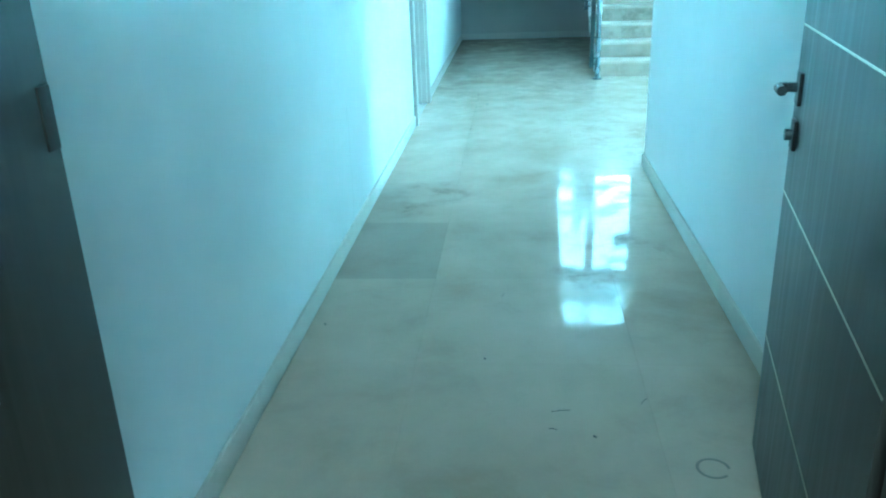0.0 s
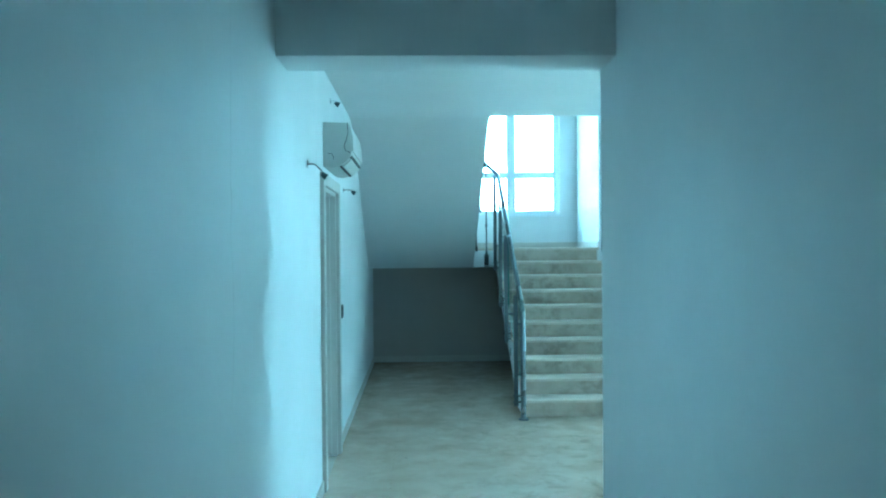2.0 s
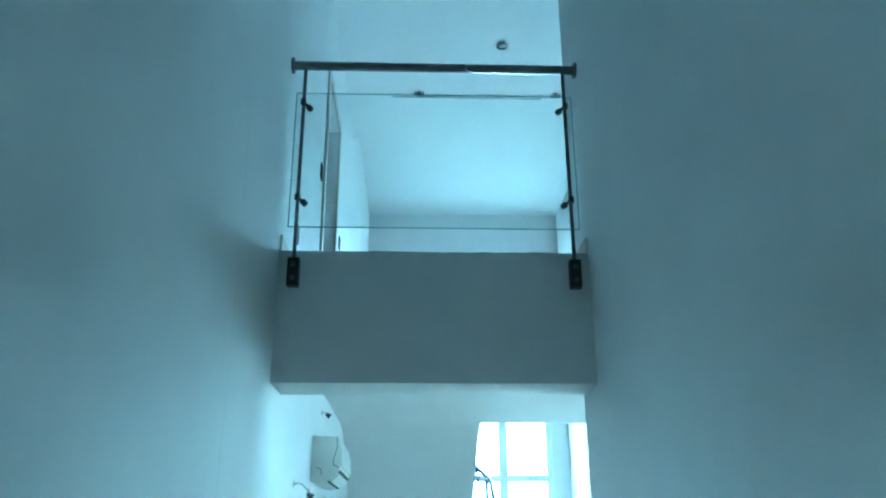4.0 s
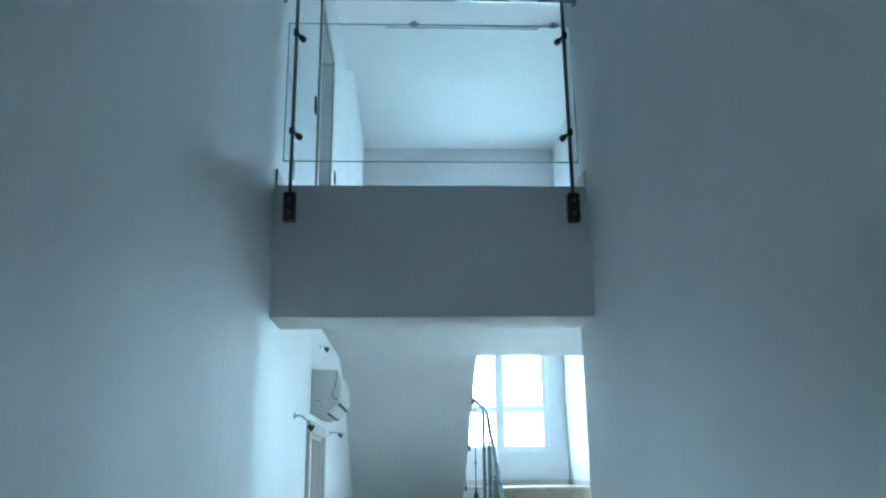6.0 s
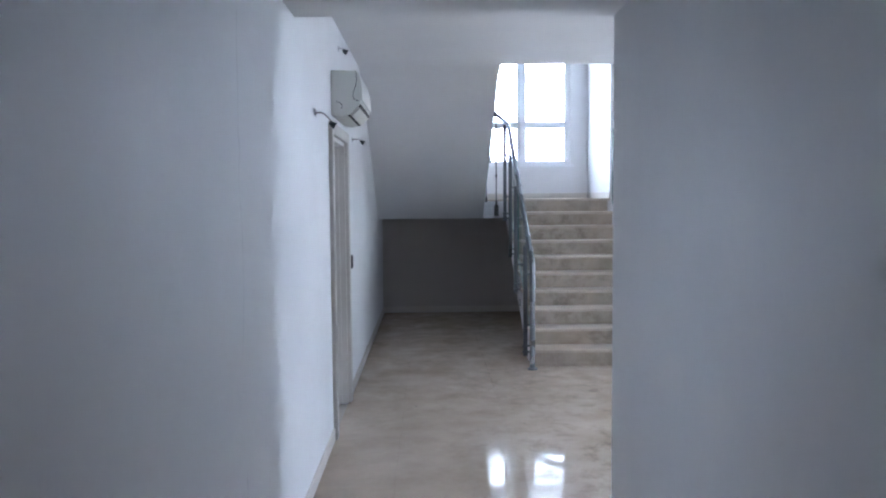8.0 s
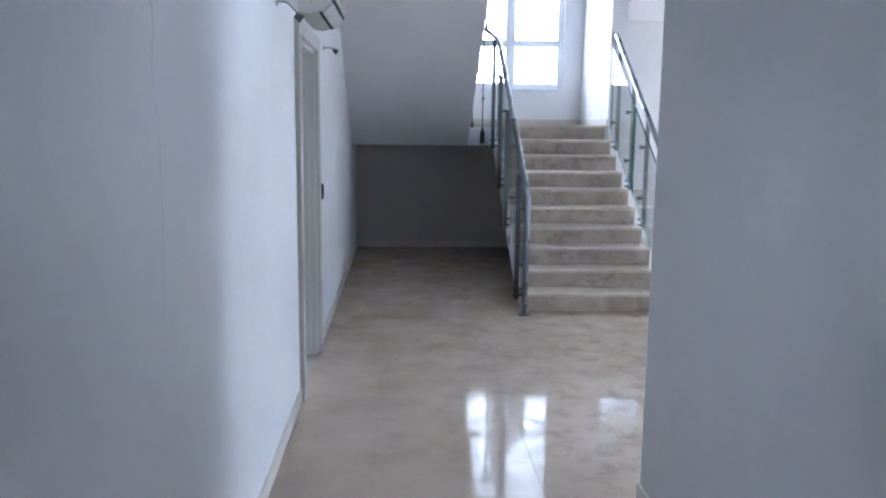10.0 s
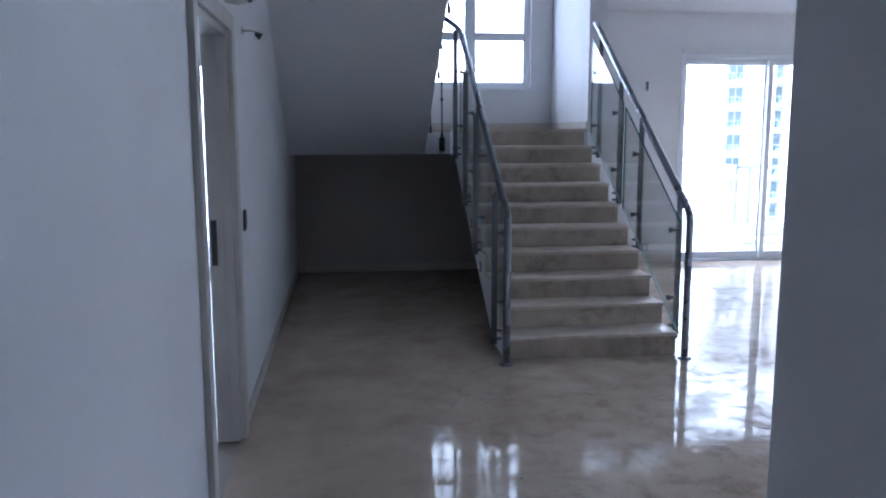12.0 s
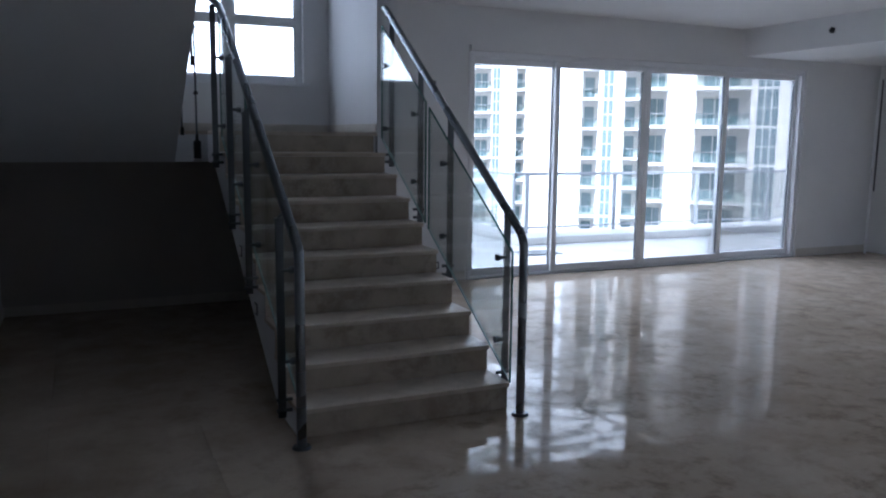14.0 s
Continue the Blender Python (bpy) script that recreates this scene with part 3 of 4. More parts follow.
part("post", rod((1.55, 10.60, 1.50), (1.55, 10.60, 2.60), 0.0085, 10), DARK_STEEL, well)
part("side_bracket", box(1.522, 1.578, 10.572, 10.628, 1.40, 1.545, bevel=0.008), BLACK, well, "black bracket on the landing's edge")
part("collar", rod((1.55, 10.60, 1.545), (1.55, 10.60, 1.60), 0.016, 12, 0.011), BLACK, well)
for z in (1.925, 2.44):
    part("glass_clamp", rod((1.55, 10.585, z), (1.55, 10.625, z), 0.017, 12), BLACK, well)
pane = part("glass_pane", prism([(10.55, LAND + 0.22), (8.1, LAND + 0.22 + 2.45 * slope), (8.1, LAND + 0.95 + 2.45 * slope), (10.55, LAND + 0.95)], "x", x2 - 0.005, x2 + 0.005), RAIL_GLASS, rail2)
pane.visible_shadow = False
part("glass_edge", rod((x2, 10.55, LAND + 0.22), (x2, 8.1, LAND + 0.22 + 2.45 * slope), 0.004, 6), PALE_EDGE, rail2)

# rail of the upper walkway
rail3 = thing("walkway_rail", "steel and glass rail along the upper walkway's edge", "railing")
part("handrail", rod((0.012, 3.93, 4.362), (HALL - 0.012, 3.93, 4.362), 0.0255, 18), STEEL, rail3, "round dark steel handrail")
for x, s in ((0.0, 1), (HALL, -1)):
    part("wall_flange", rod((x, 3.93, 4.362), (x + s * 0.014, 3.93, 4.362), 0.045, 20), DARK_STEEL, rail3)
for x, s in ((0.083, 1), (1.527, -1)):
    bm = box(x - 0.009, x + 0.009, 3.892, 3.908, 3.14, 4.31, bevel=0.002)
    post = part("post", bm, DARK_STEEL, rail3, "thin flat steel post")
    part("post_arm", tube([(x, 3.9, 4.305), (x + s * 0.004, 3.905, 4.325), (x + s * 0.012, 3.925, 4.345)], 0.008, 8), DARK_STEEL, post)
    bracket = part("side_bracket", box(x - 0.03, x + 0.03, 3.875, 3.929, 3.045, 3.195, bevel=0.006), BLACK, rail3, "black bracket bolted to the beam")
    for z in (3.085, 3.155):
        part("bolt", rod((x, 3.868, z), (x, 3.878, z), 0.012, 8), DARK_STEEL, bracket)
    for z in (3.53, 4.10):
        bm = rod((x, 3.885, z), (x + s * 0.03, 3.925, z - 0.012), 0.009, 10)
        add_rod(bm, (x, 3.882, z + 0.016), (x, 3.882, z - 0.016), 0.015, 10)
        add_rod(bm, (x + s * 0.024, 3.915, z - 0.012), (x + s * 0.036, 3.935, z - 0.016), 0.017, 10)
        part("glass_clamp", bm, BLACK, post)
ob = part("glass_pane", box(0.035, HALL - 0.035, 3.936, 3.946, 3.385, 4.19), RAIL_GLASS, rail3, "clear glass pane")
ob.visible_shadow = False
for z in (3.385, 4.19):
    part("glass_edge", rod((0.035, 3.941, z), (HALL - 0.035, 3.941, z), 0.0035, 6), PALE_EDGE, rail3)
for x in (0.035, HALL - 0.035):
    part("glass_edge", rod((x, 3.941, 3.385), (x, 3.941, 4.19), 0.0035, 6), PALE_EDGE, rail3)

# ---- stairwell windows ----
def stair_window(name, z0, z1, transom):
    w = structure(name, "white aluminium window with four panes", "window", box(W0 - 0.05, W1 + 0.05, BACK - 0.035, BACK + 0.07, z0 - 0.03, z0, bevel=0.004), WHITE_FRAME)
    y0, y1 = BACK + 0.06, BACK + 0.12
    for x0, x1, a, b in ((W0, W0 + 0.055, z0, z1), (W1 - 0.055, W1, z0, z1), (1.965, 2.05, z0, z1)):
        part("window_frame", box(x0, x1, y0, y1, a, b, bevel=0.004), WHITE_FRAME, w)
    for z in (z0 + 0.02, transom, z1 - 0.025):
        part("window_rail", box(W0, W1, y0 + 0.004, y1 - 0.004, z - 0.025, z + 0.025, bevel=0.004), WHITE_FRAME, w)
    for x0, x1 in ((W0 + 0.055, 1.965), (2.05, W1 - 0.055)):
        for a, b in ((z0 + 0.045, transom - 0.025), (transom + 0.025, z1 - 0.05)):
            bm = bmesh.new()
            for p in ((x0, x0 + 0.022, a, b), (x1 - 0.022, x1, a, b), (x0 + 0.022, x1 - 0.022, a, a + 0.022), (x0 + 0.022, x1 - 0.022, b - 0.022, b)):
                add_box(bm, p[0], p[1], y0 + 0.012, y1 - 0.016, p[2], p[3])
            part("sash", bm, WHITE_FRAME, w)
            ob = part("pane", box(x0 + 0.02, x1 - 0.02, y0 + 0.028, y0 + 0.034, a + 0.02, b - 0.02), GLASS, w)
            ob.visible_shadow = False
    return w


stair_window("window_1", 2.10, 3.84, 2.675)
stair_window("window_2", 4.02, 5.85, 5.05)

# ---- balcony doors ----
def sliding_doors(name, label, edges, y, top, handles):
    """Sliding glazed leaves in a white frame, on the line y, between the given edges."""
    sd = structure(name, label, "sliding door", box(edges[0], edges[-1], y + 0.02, y + 0.16, -0.012, 0.028, bevel=0.004), WHITE_FRAME)
    part("door_frame", box(edges[0], edges[0] + 0.05, y + 0.02, y + 0.16, 0.03, top, bevel=0.004), WHITE_FRAME, sd)
    part("door_frame", box(edges[-1] - 0.05, edges[-1], y + 0.02, y + 0.16, 0.03, top, bevel=0.004), WHITE_FRAME, sd)
    part("door_head", box(edges[0] + 0.05, edges[-1] - 0.05, y + 0.02, y + 0.16, top - 0.06, top, bevel=0.004), WHITE_FRAME, sd)
    for k, (a, b) in enumerate(zip(edges, edges[1:])):
        last = len(edges) - 2
        a += 0.03 if k == 0 else -0.03 if k % 2 else 0.004
        b += -0.03 if k == last else 0.03 if k % 2 == 0 else -0.004
        y0 = y + (0.03 if k in (1, 2) else 0.085)
        y1 = y0 + 0.045
        leaf = part("door_leaf", box(a, a + 0.062, y0, y1, 0.03, top - 0.062, bevel=0.005), WHITE_FRAME, sd, "white aluminium sliding leaf")
        for x0, x1, z0, z1 in ((b - 0.062, b, 0.03, top - 0.062), (a + 0.062, b - 0.062, 0.03, 0.11), (a + 0.062, b - 0.062, top - 0.13, top - 0.062)):
            part("leaf_rail", box(x0, x1, y0, y1, z0, z1, bevel=0.004), WHITE_FRAME, leaf)
        part("gasket", box(a + 0.060, a + 0.068, y0 + 0.01, y1 - 0.01, 0.11, top - 0.13), GASKET, leaf)
        part("gasket", box(b - 0.068, b - 0.060, y0 + 0.01, y1 - 0.01, 0.11, top - 0.13), GASKET, leaf)
        ob = part("pane", box(a + 0.06, b - 0.06, y0 + 0.018, y0 + 0.026, 0.108, top - 0.128), GLASS, leaf)
        ob.visible_shadow = False
        if k in handles:
            hx = b - 0.03 if handles[k] > 0 else a + 0.03
            part("handle", tube(rounded([(hx, y0, 1.0), (hx, y0 - 0.035, 1.02), (hx, y0 - 0.035, 1.19), (hx, y0, 1.21)], 0.02), 0.009, 10), WHITE_FRAME, leaf, "white pull handle")
            part("lock", rod((hx, y0 - 0.012, 0.95), (hx, y0 + 0.002, 0.95), 0.014, 12), WHITE_FRAME, leaf)
    return sd


sliding_doors("door_1", "four white aluminium sliding glass doors to the balcony", (4.60, 5.745, 7.015, 8.295, 9.64), FRONT, 2.53, {1: 1, 3: 1})
structure("trim", "white plaster pelmet band over the balcony doors", "trim", box(4.60, 9.64, FRONT - 0.012, FRONT + 0.2, 2.531, 2.588), WALL)
bed = sliding_doors("door_2", "white aluminium sliding glass doors of the bedroom", (-3.6, -2.05, -0.5), 11.5, 2.44, {})

# glazed doors out of view, added to light the hall from the side
side_doors = structure("window_3", "unseen white aluminium glazed doors added for side light", "window", box(EAST + 0.04, EAST + 0.16, SIDE0, SIDE1, -0.012, 0.03, bevel=0.004), WHITE_FRAME)
half = (SIDE1 - SIDE0 - 0.06) / 2
for a in (SIDE0, SIDE0 + half, SIDE1 - 0.06):
    part("window_frame", box(EAST + 0.04, EAST + 0.14, a, a + 0.06, 0.03, 2.45, bevel=0.004), WHITE_FRAME, side_doors)
for a in (SIDE0 + 0.06, SIDE0 + half + 0.06):
    part("window_rail", box(EAST + 0.045, EAST + 0.135, a, a + half - 0.06, 2.39, 2.45), WHITE_FRAME, side_doors)
    ob = part("pane", box(EAST + 0.08, EAST + 0.088, a, a + half - 0.06, 0.03, 2.39), GLASS, side_doors)
    ob.visible_shadow = False
pipe = thing("curtain_pole", "thin white pole leaning in the living room corner", "pole")
part("pole", tube([(10.87, FRONT - 0.16, 0.01), (10.98, FRONT - 0.1, 2.45)], 0.016, 12), WHITE_FRAME, pipe)
part("cord", tube([(10.92, FRONT - 0.18, 0.9), (11.01, FRONT - 0.12, 2.46)], 0.012, 8), DARK_STEEL, pipe)
socket = thing("wall_socket", "dark socket plate low on the living room wall", "socket", bm=box(EAST - 0.013, EAST - 0.001, 11.22, 11.30, 0.32, 0.40, bevel=0.003), material=BLACK)

# ---- balcony and city ----
bm = box(-0.1, 16.0, FRONT + 0.25, 15.05, -0.3, -0.03)
add_box(bm, -0.1, 6.72, 15.05, 18.6, -0.3, -0.03)
structure("balcony_floor", "pale tiled balcony floor", "floor", bm, BALCONY_TILE)
par = thing("balcony_parapet", "low rendered parapet with a steel and glass rail", "railing")
part("kerb", box(6.72, 16.0, 14.3, 15.05, -0.03, 0.083, bevel=0.012), RENDERED, par, "low rendered kerb")
part("kerb", box(6.72, 7.1, 15.05, 18.6, -0.03, 0.083, bevel=0.012), RENDERED, par, "low rendered kerb")
part("kerb", box(-0.1, 6.72, 18.35, 18.6, -0.03, 0.083, bevel=0.012), RENDERED, par, "low rendered kerb")


def rail_run(a, b, posts):
    """A run of flat rail with glass between its posts, along x or y."""
    along = 0 if abs(a[0] - b[0]) > 0.01 else 1
    lo, hi = min(a[along], b[along]), max(a[along], b[along])
    fixed = a[1 - along]

    def bar(p, q, half, z0, z1, bevel=0.005):
        return box(p, q, fixed - half, fixed + half, z0, z1, bevel=bevel) if along == 0 else box(fixed - half, fixed + half, p, q, z0, z1, bevel=bevel)
    part("handrail", bar(lo, hi, 0.03, 1.005, 1.05), PALE_METAL, par, "flat metal handrail")
    part("lower_rail", bar(lo, hi, 0.014, 0.15, 0.18), PALE_METAL, par)
    for p in posts:
        part("post", bar(p - 0.03, p + 0.03, 0.02, 0.083, 1.005, 0.004), PALE_METAL, par)
    for p, q in zip(posts, posts[1:]):
        if q - p > 0.5:
            pane = part("glass_pane", bar(p + 0.03, q - 0.03, 0.004, 0.18, 1.005, 0.0), RAIL_GLASS, par)
            pane.visible_shadow = False


rail_run((6.91, 14.86), (16.0, 14.86), (7.16, 8.86, 10.65, 12.35, 14.12, 15.95))
rail_run((6.93, 14.83), (6.93, 18.45), (14.89, 16.7, 18.42))
rail_run((-0.1, 18.45), (6.9, 18.45), (0.1, 1.8, 3.5, 5.2, 6.8))
drain = thing("floor_grate", "dark metal grate lying on the balcony floor", "grate")
part("frame", box(6.3, 6.85, 13.3, 13.7, -0.029, -0.018, bevel=0.003), DARK_STEEL, drain)
for k in range(7):
    part("bar", box(6.33 + k * 0.073, 6.37 + k * 0.073, 13.33, 13.67, -0.018, -0.012), DARK_STEEL, drain)
par2 = thing("bedroom_balcony_rail", "steel rail outside the bedroom doors", "railing")
part("kerb", box(-4.0, -0.2, 13.0, 13.2, -0.03, 0.115, bevel=0.01), RENDERED, par2, "low rendered kerb")
part("handrail", box(-4.0, -0.2, 13.07, 13.13, 0.985, 1.03, bevel=0.006), PALE_METAL, par2, "flat metal handrail")
part("lower_rail", box(-4.0, -0.2, 13.085, 13.115, 0.15, 0.175, bevel=0.004), PALE_METAL, par2)
for x in (-3.9, -2.7, -1.29, -0.3):
    part("post", box(x - 0.025, x + 0.025, 13.08, 13.12, 0.115, 0.985), PALE_METAL, par2)
for x0, x1 in ((-3.87, -2.73), (-2.67, -1.32), (-1.26, -0.33)):
    part("glass_pane", box(x0, x1, 13.096, 13.104, 0.18, 0.98), RAIL_GLASS, par2).visible_shadow = False


def tower(label, at, turn, x0, x1, stacks, strips, base, storeys=24, depth=14.0, h=3.1):
    """A block of flats, its face turned to the flat. stacks: (left, right, window panes) of recessed balconies; strips: (left, right, panes across) of glazing."""
    tw = thing("apartment_tower", label, "building", "towers across the way")
    tw.matrix_world = pose(at[0], at[1], base, 0, 0, turn)
    tall = storeys * h
    edge = x0
    for a, b, _ in sorted(stacks):
        part("wall", box(edge, a, 0, depth, 0, tall), TOWER, tw, "pale rendered wall")
        part("recess_wall", box(a, b, 1.9, depth, 0, tall), TOWER_SHADE, tw, "wall at the back of the balconies")
        edge = b
    part("wall", box(edge, x1, 0, depth, 0, tall), TOWER, tw, "pale rendered wall")
    part("roof", box(x0 - 0.4, x1 + 0.4, -0.4, depth + 0.4, tall, tall + 0.9), TOWER, tw)
    kit = []
    for a, b, panes in stacks:
        w = b - a
        kit.append((a, "balcony", mesh_of("balcony", box(-0.12, w + 0.12, -0.55, 1.899, -0.16, 0.10), TOWER, False)))
        kit.append((a, "balcony_rail", mesh_of("balcony_rail", box(0.02, w - 0.02, -0.48, -0.44, 0.10, 1.0), TOWER_RAIL, False)))
        bm = box(-0.06, w + 0.06, -0.50, -0.42, 1.0, 1.06)
        for k in range(max(2, round(w / 0.8)) + 1):
            p = w * k / max(2, round(w / 0.8))
            add_box(bm, p - 0.025, p + 0.025, -0.50, -0.45, 0.1, 1.0)
        kit.append((a, "handrail", mesh_of("handrail", bm, TOWER_METAL, False)))
        bm = bmesh.new()
        for k in range(panes):
            p = w * (0.12 + 0.7 * k / panes)
            add_box(bm, p, p + w * 0.62 / panes, 1.84, 1.92, 0.14, 2.35)
        kit.append((a, "balcony_door", mesh_of("balcony_door", bm, TOWER_GLASS, False)))
    for a, b, across in strips:
        pitch = (b - a) / across
        for z0, z1 in ((0.10, 1.45), (1.55, h - 0.14)):
            me = mesh_of("window", box(0.05, pitch - 0.05, -0.05, 0.05, z0, z1), TOWER_GLASS, False)
            for k in range(across):
                kit.append((a + pitch * k, "window", me))
    for storey in range(storeys):
        z = storey * h
        if not -14 < z + base < 22:
            continue
        for x, name, me in kit:
            ob = new(name, me)
            ob.parent, ob.location = tw, (x, 0, z)
    return tw


tower("white apartment tower with stacked balconies, slim and bright", (54.2, 102.2), -28.5, -5.6, 7.0, ((-3.95, -1.4, 2), (2.05, 3.25, 1)), ((-1.2, -0.15, 2),), -44.5)
tower("white apartment tower with balconies and glazed strip", (51.5, 74.5), -35.7, -3.9, 4.9, ((-2.3, -0.65, 1), (2.1, 3.65, 1)), ((-0.15, 0.95, 2),), -46.9)
tower("white apartment tower with wide balconies and tinted glazing", (48.5, 54.1), -43.6, -6.6, 5.9, ((-6.1, -4.45, 2), (-2.1, 2.05, 3)), ((2.55, 4.2, 3),), -46.9)

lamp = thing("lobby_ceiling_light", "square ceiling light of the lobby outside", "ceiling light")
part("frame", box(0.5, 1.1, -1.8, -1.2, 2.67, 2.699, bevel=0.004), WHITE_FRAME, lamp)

# ---- bedroom door ----
df = structure("door_3", "pale painted door frame, its door standing open", "door frame",
               box(0.0, 0.028, D0 - 0.09, D0 + 0.002, 0.0, DTOP + 0.08, bevel=0.004), DOOR_WHITE)
part("architrave", box(0.0, 0.028, D1 - 0.002, D1 + 0.10, 0.0, DTOP + 0.08, bevel=0.004), DOOR_WHITE, df)
part("architrave", box(0.0, 0.0275, D0 + 0.002, D1 - 0.002, DTOP - 0.002, DTOP + 0.08, bevel=0.004), DOOR_WHITE, df)
part("jamb", box(-0.12, 0.0, D0 - 0.001, D0 + 0.03, 0.0, DTOP), DOOR_WHITE, df)
part("jamb", box(-0.12, 0.0, D1 - 0.03, D1 + 0.001, 0.0, DTOP), DOOR_WHITE, df)
part("jamb", box(-0.119, -0.001, D0 + 0.03, D1 - 0.03, DTOP - 0.03, DTOP + 0.001), DOOR_WHITE, df)
part("stop", box(-0.062, -0.045, D1 - 0.045, D1 - 0.03, 0.0, DTOP - 0.03), DOOR_WHITE, df)
part("strike_plate", box(-0.108, -0.080, D1 - 0.036, D1 - 0.029, 0.93, 1.16, bevel=0.002), BLACK, df, "dark metal strike plate")
leaf = thing("bedroom_door", "pale painted bedroom door standing wide open", "door")
wing = part("leaf", box(-1.0, -0.13, D0 - 0.02, D0 + 0.02, 0.006, DTOP - 0.035, bevel=0.003), DOOR_WHITE, leaf)
for s in (-1, 1):
    yy = D0 + (0.02 if s > 0 else -0.02)
    part("handle", tube(rounded([(-0.86, yy, 1.03), (-0.86, yy + s * 0.05, 1.03), (-0.74, yy + s * 0.05, 1.03)], 0.02), 0.009, 10), STEEL, wing, "steel lever handle")

# upper hall's door
uf = structure("door_4", "white upper hall door frame with a closed door", "door frame",
               box(0.0, 0.018, D0 - 0.08, D0 + 0.002, UP, UP + 2.21, bevel=0.004), DOOR_WHITE)
part("architrave", box(0.0, 0.018, D1 - 0.002, D1 + 0.08, UP, UP + 2.21, bevel=0.004), DOOR_WHITE, uf)
part("architrave", box(0.0, 0.0175, D0 + 0.002, D1 - 0.002, UP + 2.128, UP + 2.21, bevel=0.004), DOOR_WHITE, uf)
part("leaf", box(-0.14, -0.10, D0 + 0.004, D1 - 0.004, UP + 0.004, UP + 2.126), DOOR_WHITE, uf)

# ---- entrance door ----
fr = structure("door_5", "dark oak entrance door frame", "door frame", box(E0 - 0.05, E0 + 0.02, -0.008, 0.258, 0.0, ETOP + 0.05, bevel=0.004), DARK_WOOD)
part("jamb", box(E1 - 0.02, E1 + 0.05, -0.008, 0.258, 0.0, ETOP + 0.05, bevel=0.004), DARK_WOOD, fr)
part("head", box(E0 + 0.02, E1 - 0.02, -0.007, 0.257, ETOP - 0.02, ETOP + 0.05, bevel=0.004), DARK_WOOD, fr)
part("strike_plate", box(E0 + 0.018, E0 + 0.023, 0.228, 0.254, 1.13, 1.21, bevel=0.001), DARK_WOOD, fr)
entrance = thing("entrance_door", "dark oak entrance door with pale inlay lines, wide open", "door")
entrance.matrix_world = pose(1.322, 0.285, 0.0, 0, 0, 80.3)
LW = 1.0
part("leaf", box(0, LW, -0.025, 0.025, 0.008, ETOP - 0.03, bevel=0.003), DARK_WOOD, entrance)
for z in (0.355, 0.755, 1.155, 1.555, 1.935):
    part("inlay", box(0.004, LW - 0.002, 0.0235, 0.0265, z - 0.002, z + 0.002), INLAY, entrance, "pale metal inlay line")
for s in (-1, 1):
    yy = s * 0.025
    rose = part("rose", box(LW - 0.095, LW - 0.045, yy, yy + s * 0.009, 0.98, 1.055, bevel=0.003), BLACK, entrance)
    part("handle", tube(rounded([(LW - 0.07, yy, 1.02), (LW - 0.07, yy + s * 0.05, 1.02), (LW - 0.135, yy + s * 0.05, 1.022)], 0.016), 0.0115, 12), STEEL, rose, "steel lever handle")
    plate = part("keyhole_plate", box(LW - 0.095, LW - 0.045, yy, yy + s * 0.009, 0.875, 0.945, bevel=0.003), BLACK, entrance)
    part("cylinder", rod((LW - 0.07, yy + s * 0.009, 0.91), (LW - 0.07, yy + s * 0.024, 0.91), 0.014, 12), DARK_STEEL, plate)

# ---- wall things in the hall ----
ac = thing("air_conditioner", "white wall-mounted split air conditioner over the door", "air conditioner")
prof = [(0.0, 2.535), (0.165, 2.53), (0.185, 2.51), (0.20, 2.44), (0.205, 2.36), (0.19, 2.29), (0.13, 2.235), (0.06, 2.215), (0.0, 2.225)]
bm = prism(prof, "y", 5.75, 6.62)
bmesh.ops.bevel(bm, geom=[e for e in bm.edges if abs(e.verts[0].co.y - e.verts[1].co.y) < 1e-4], offset=0.008, segments=2, affect="EDGES")
part("body", bm, PLASTIC, ac)
part("front_panel", prism([(0.168, 2.533), (0.192, 2.51), (0.208, 2.44), (0.213, 2.33), (0.203, 2.33), (0.196, 2.44), (0.18, 2.505), (0.163, 2.524)], "y", 5.765, 6.605), PLASTIC, ac, "curved white front panel")
part("louvre", prism([(0.188, 2.284), (0.133, 2.231), (0.137, 2.225), (0.194, 2.279)], "y", 5.80, 6.57), PLASTIC, ac, "white outlet flap")
part("outlet_slot", prism([(0.199, 2.303), (0.185, 2.287), (0.188, 2.282), (0.204, 2.299)], "y", 5.78, 6.59), VENT_DARK, ac, "dark outlet slot")
part("outlet_slot", prism([(0.128, 2.2335), (0.112, 2.2270), (0.113, 2.2235), (0.131, 2.2280)], "y", 5.78, 6.59), VENT_DARK, ac)
part("side_cap", prism([(0.045, 2.27), (0.07, 2.29), (0.065, 2.31), (0.03, 2.31), (0.02, 2.285)], "y", 5.744, 5.752), PLASTIC, ac)

part("seam", tube([(0.172, 5.743, 2.527), (0.178, 5.743, 2.46), (0.165, 5.743, 2.41), (0.150, 5.743, 2.375), (0.156, 5.743, 2.335), (0.19, 5.743, 2.32)], 0.0022, 6), VENT_DARK, ac)
part("seam", tube([(0.035, 5.743, 2.318), (0.062, 5.743, 2.312), (0.075, 5.743, 2.292), (0.07, 5.743, 2.27)], 0.002, 6), VENT_DARK, ac)


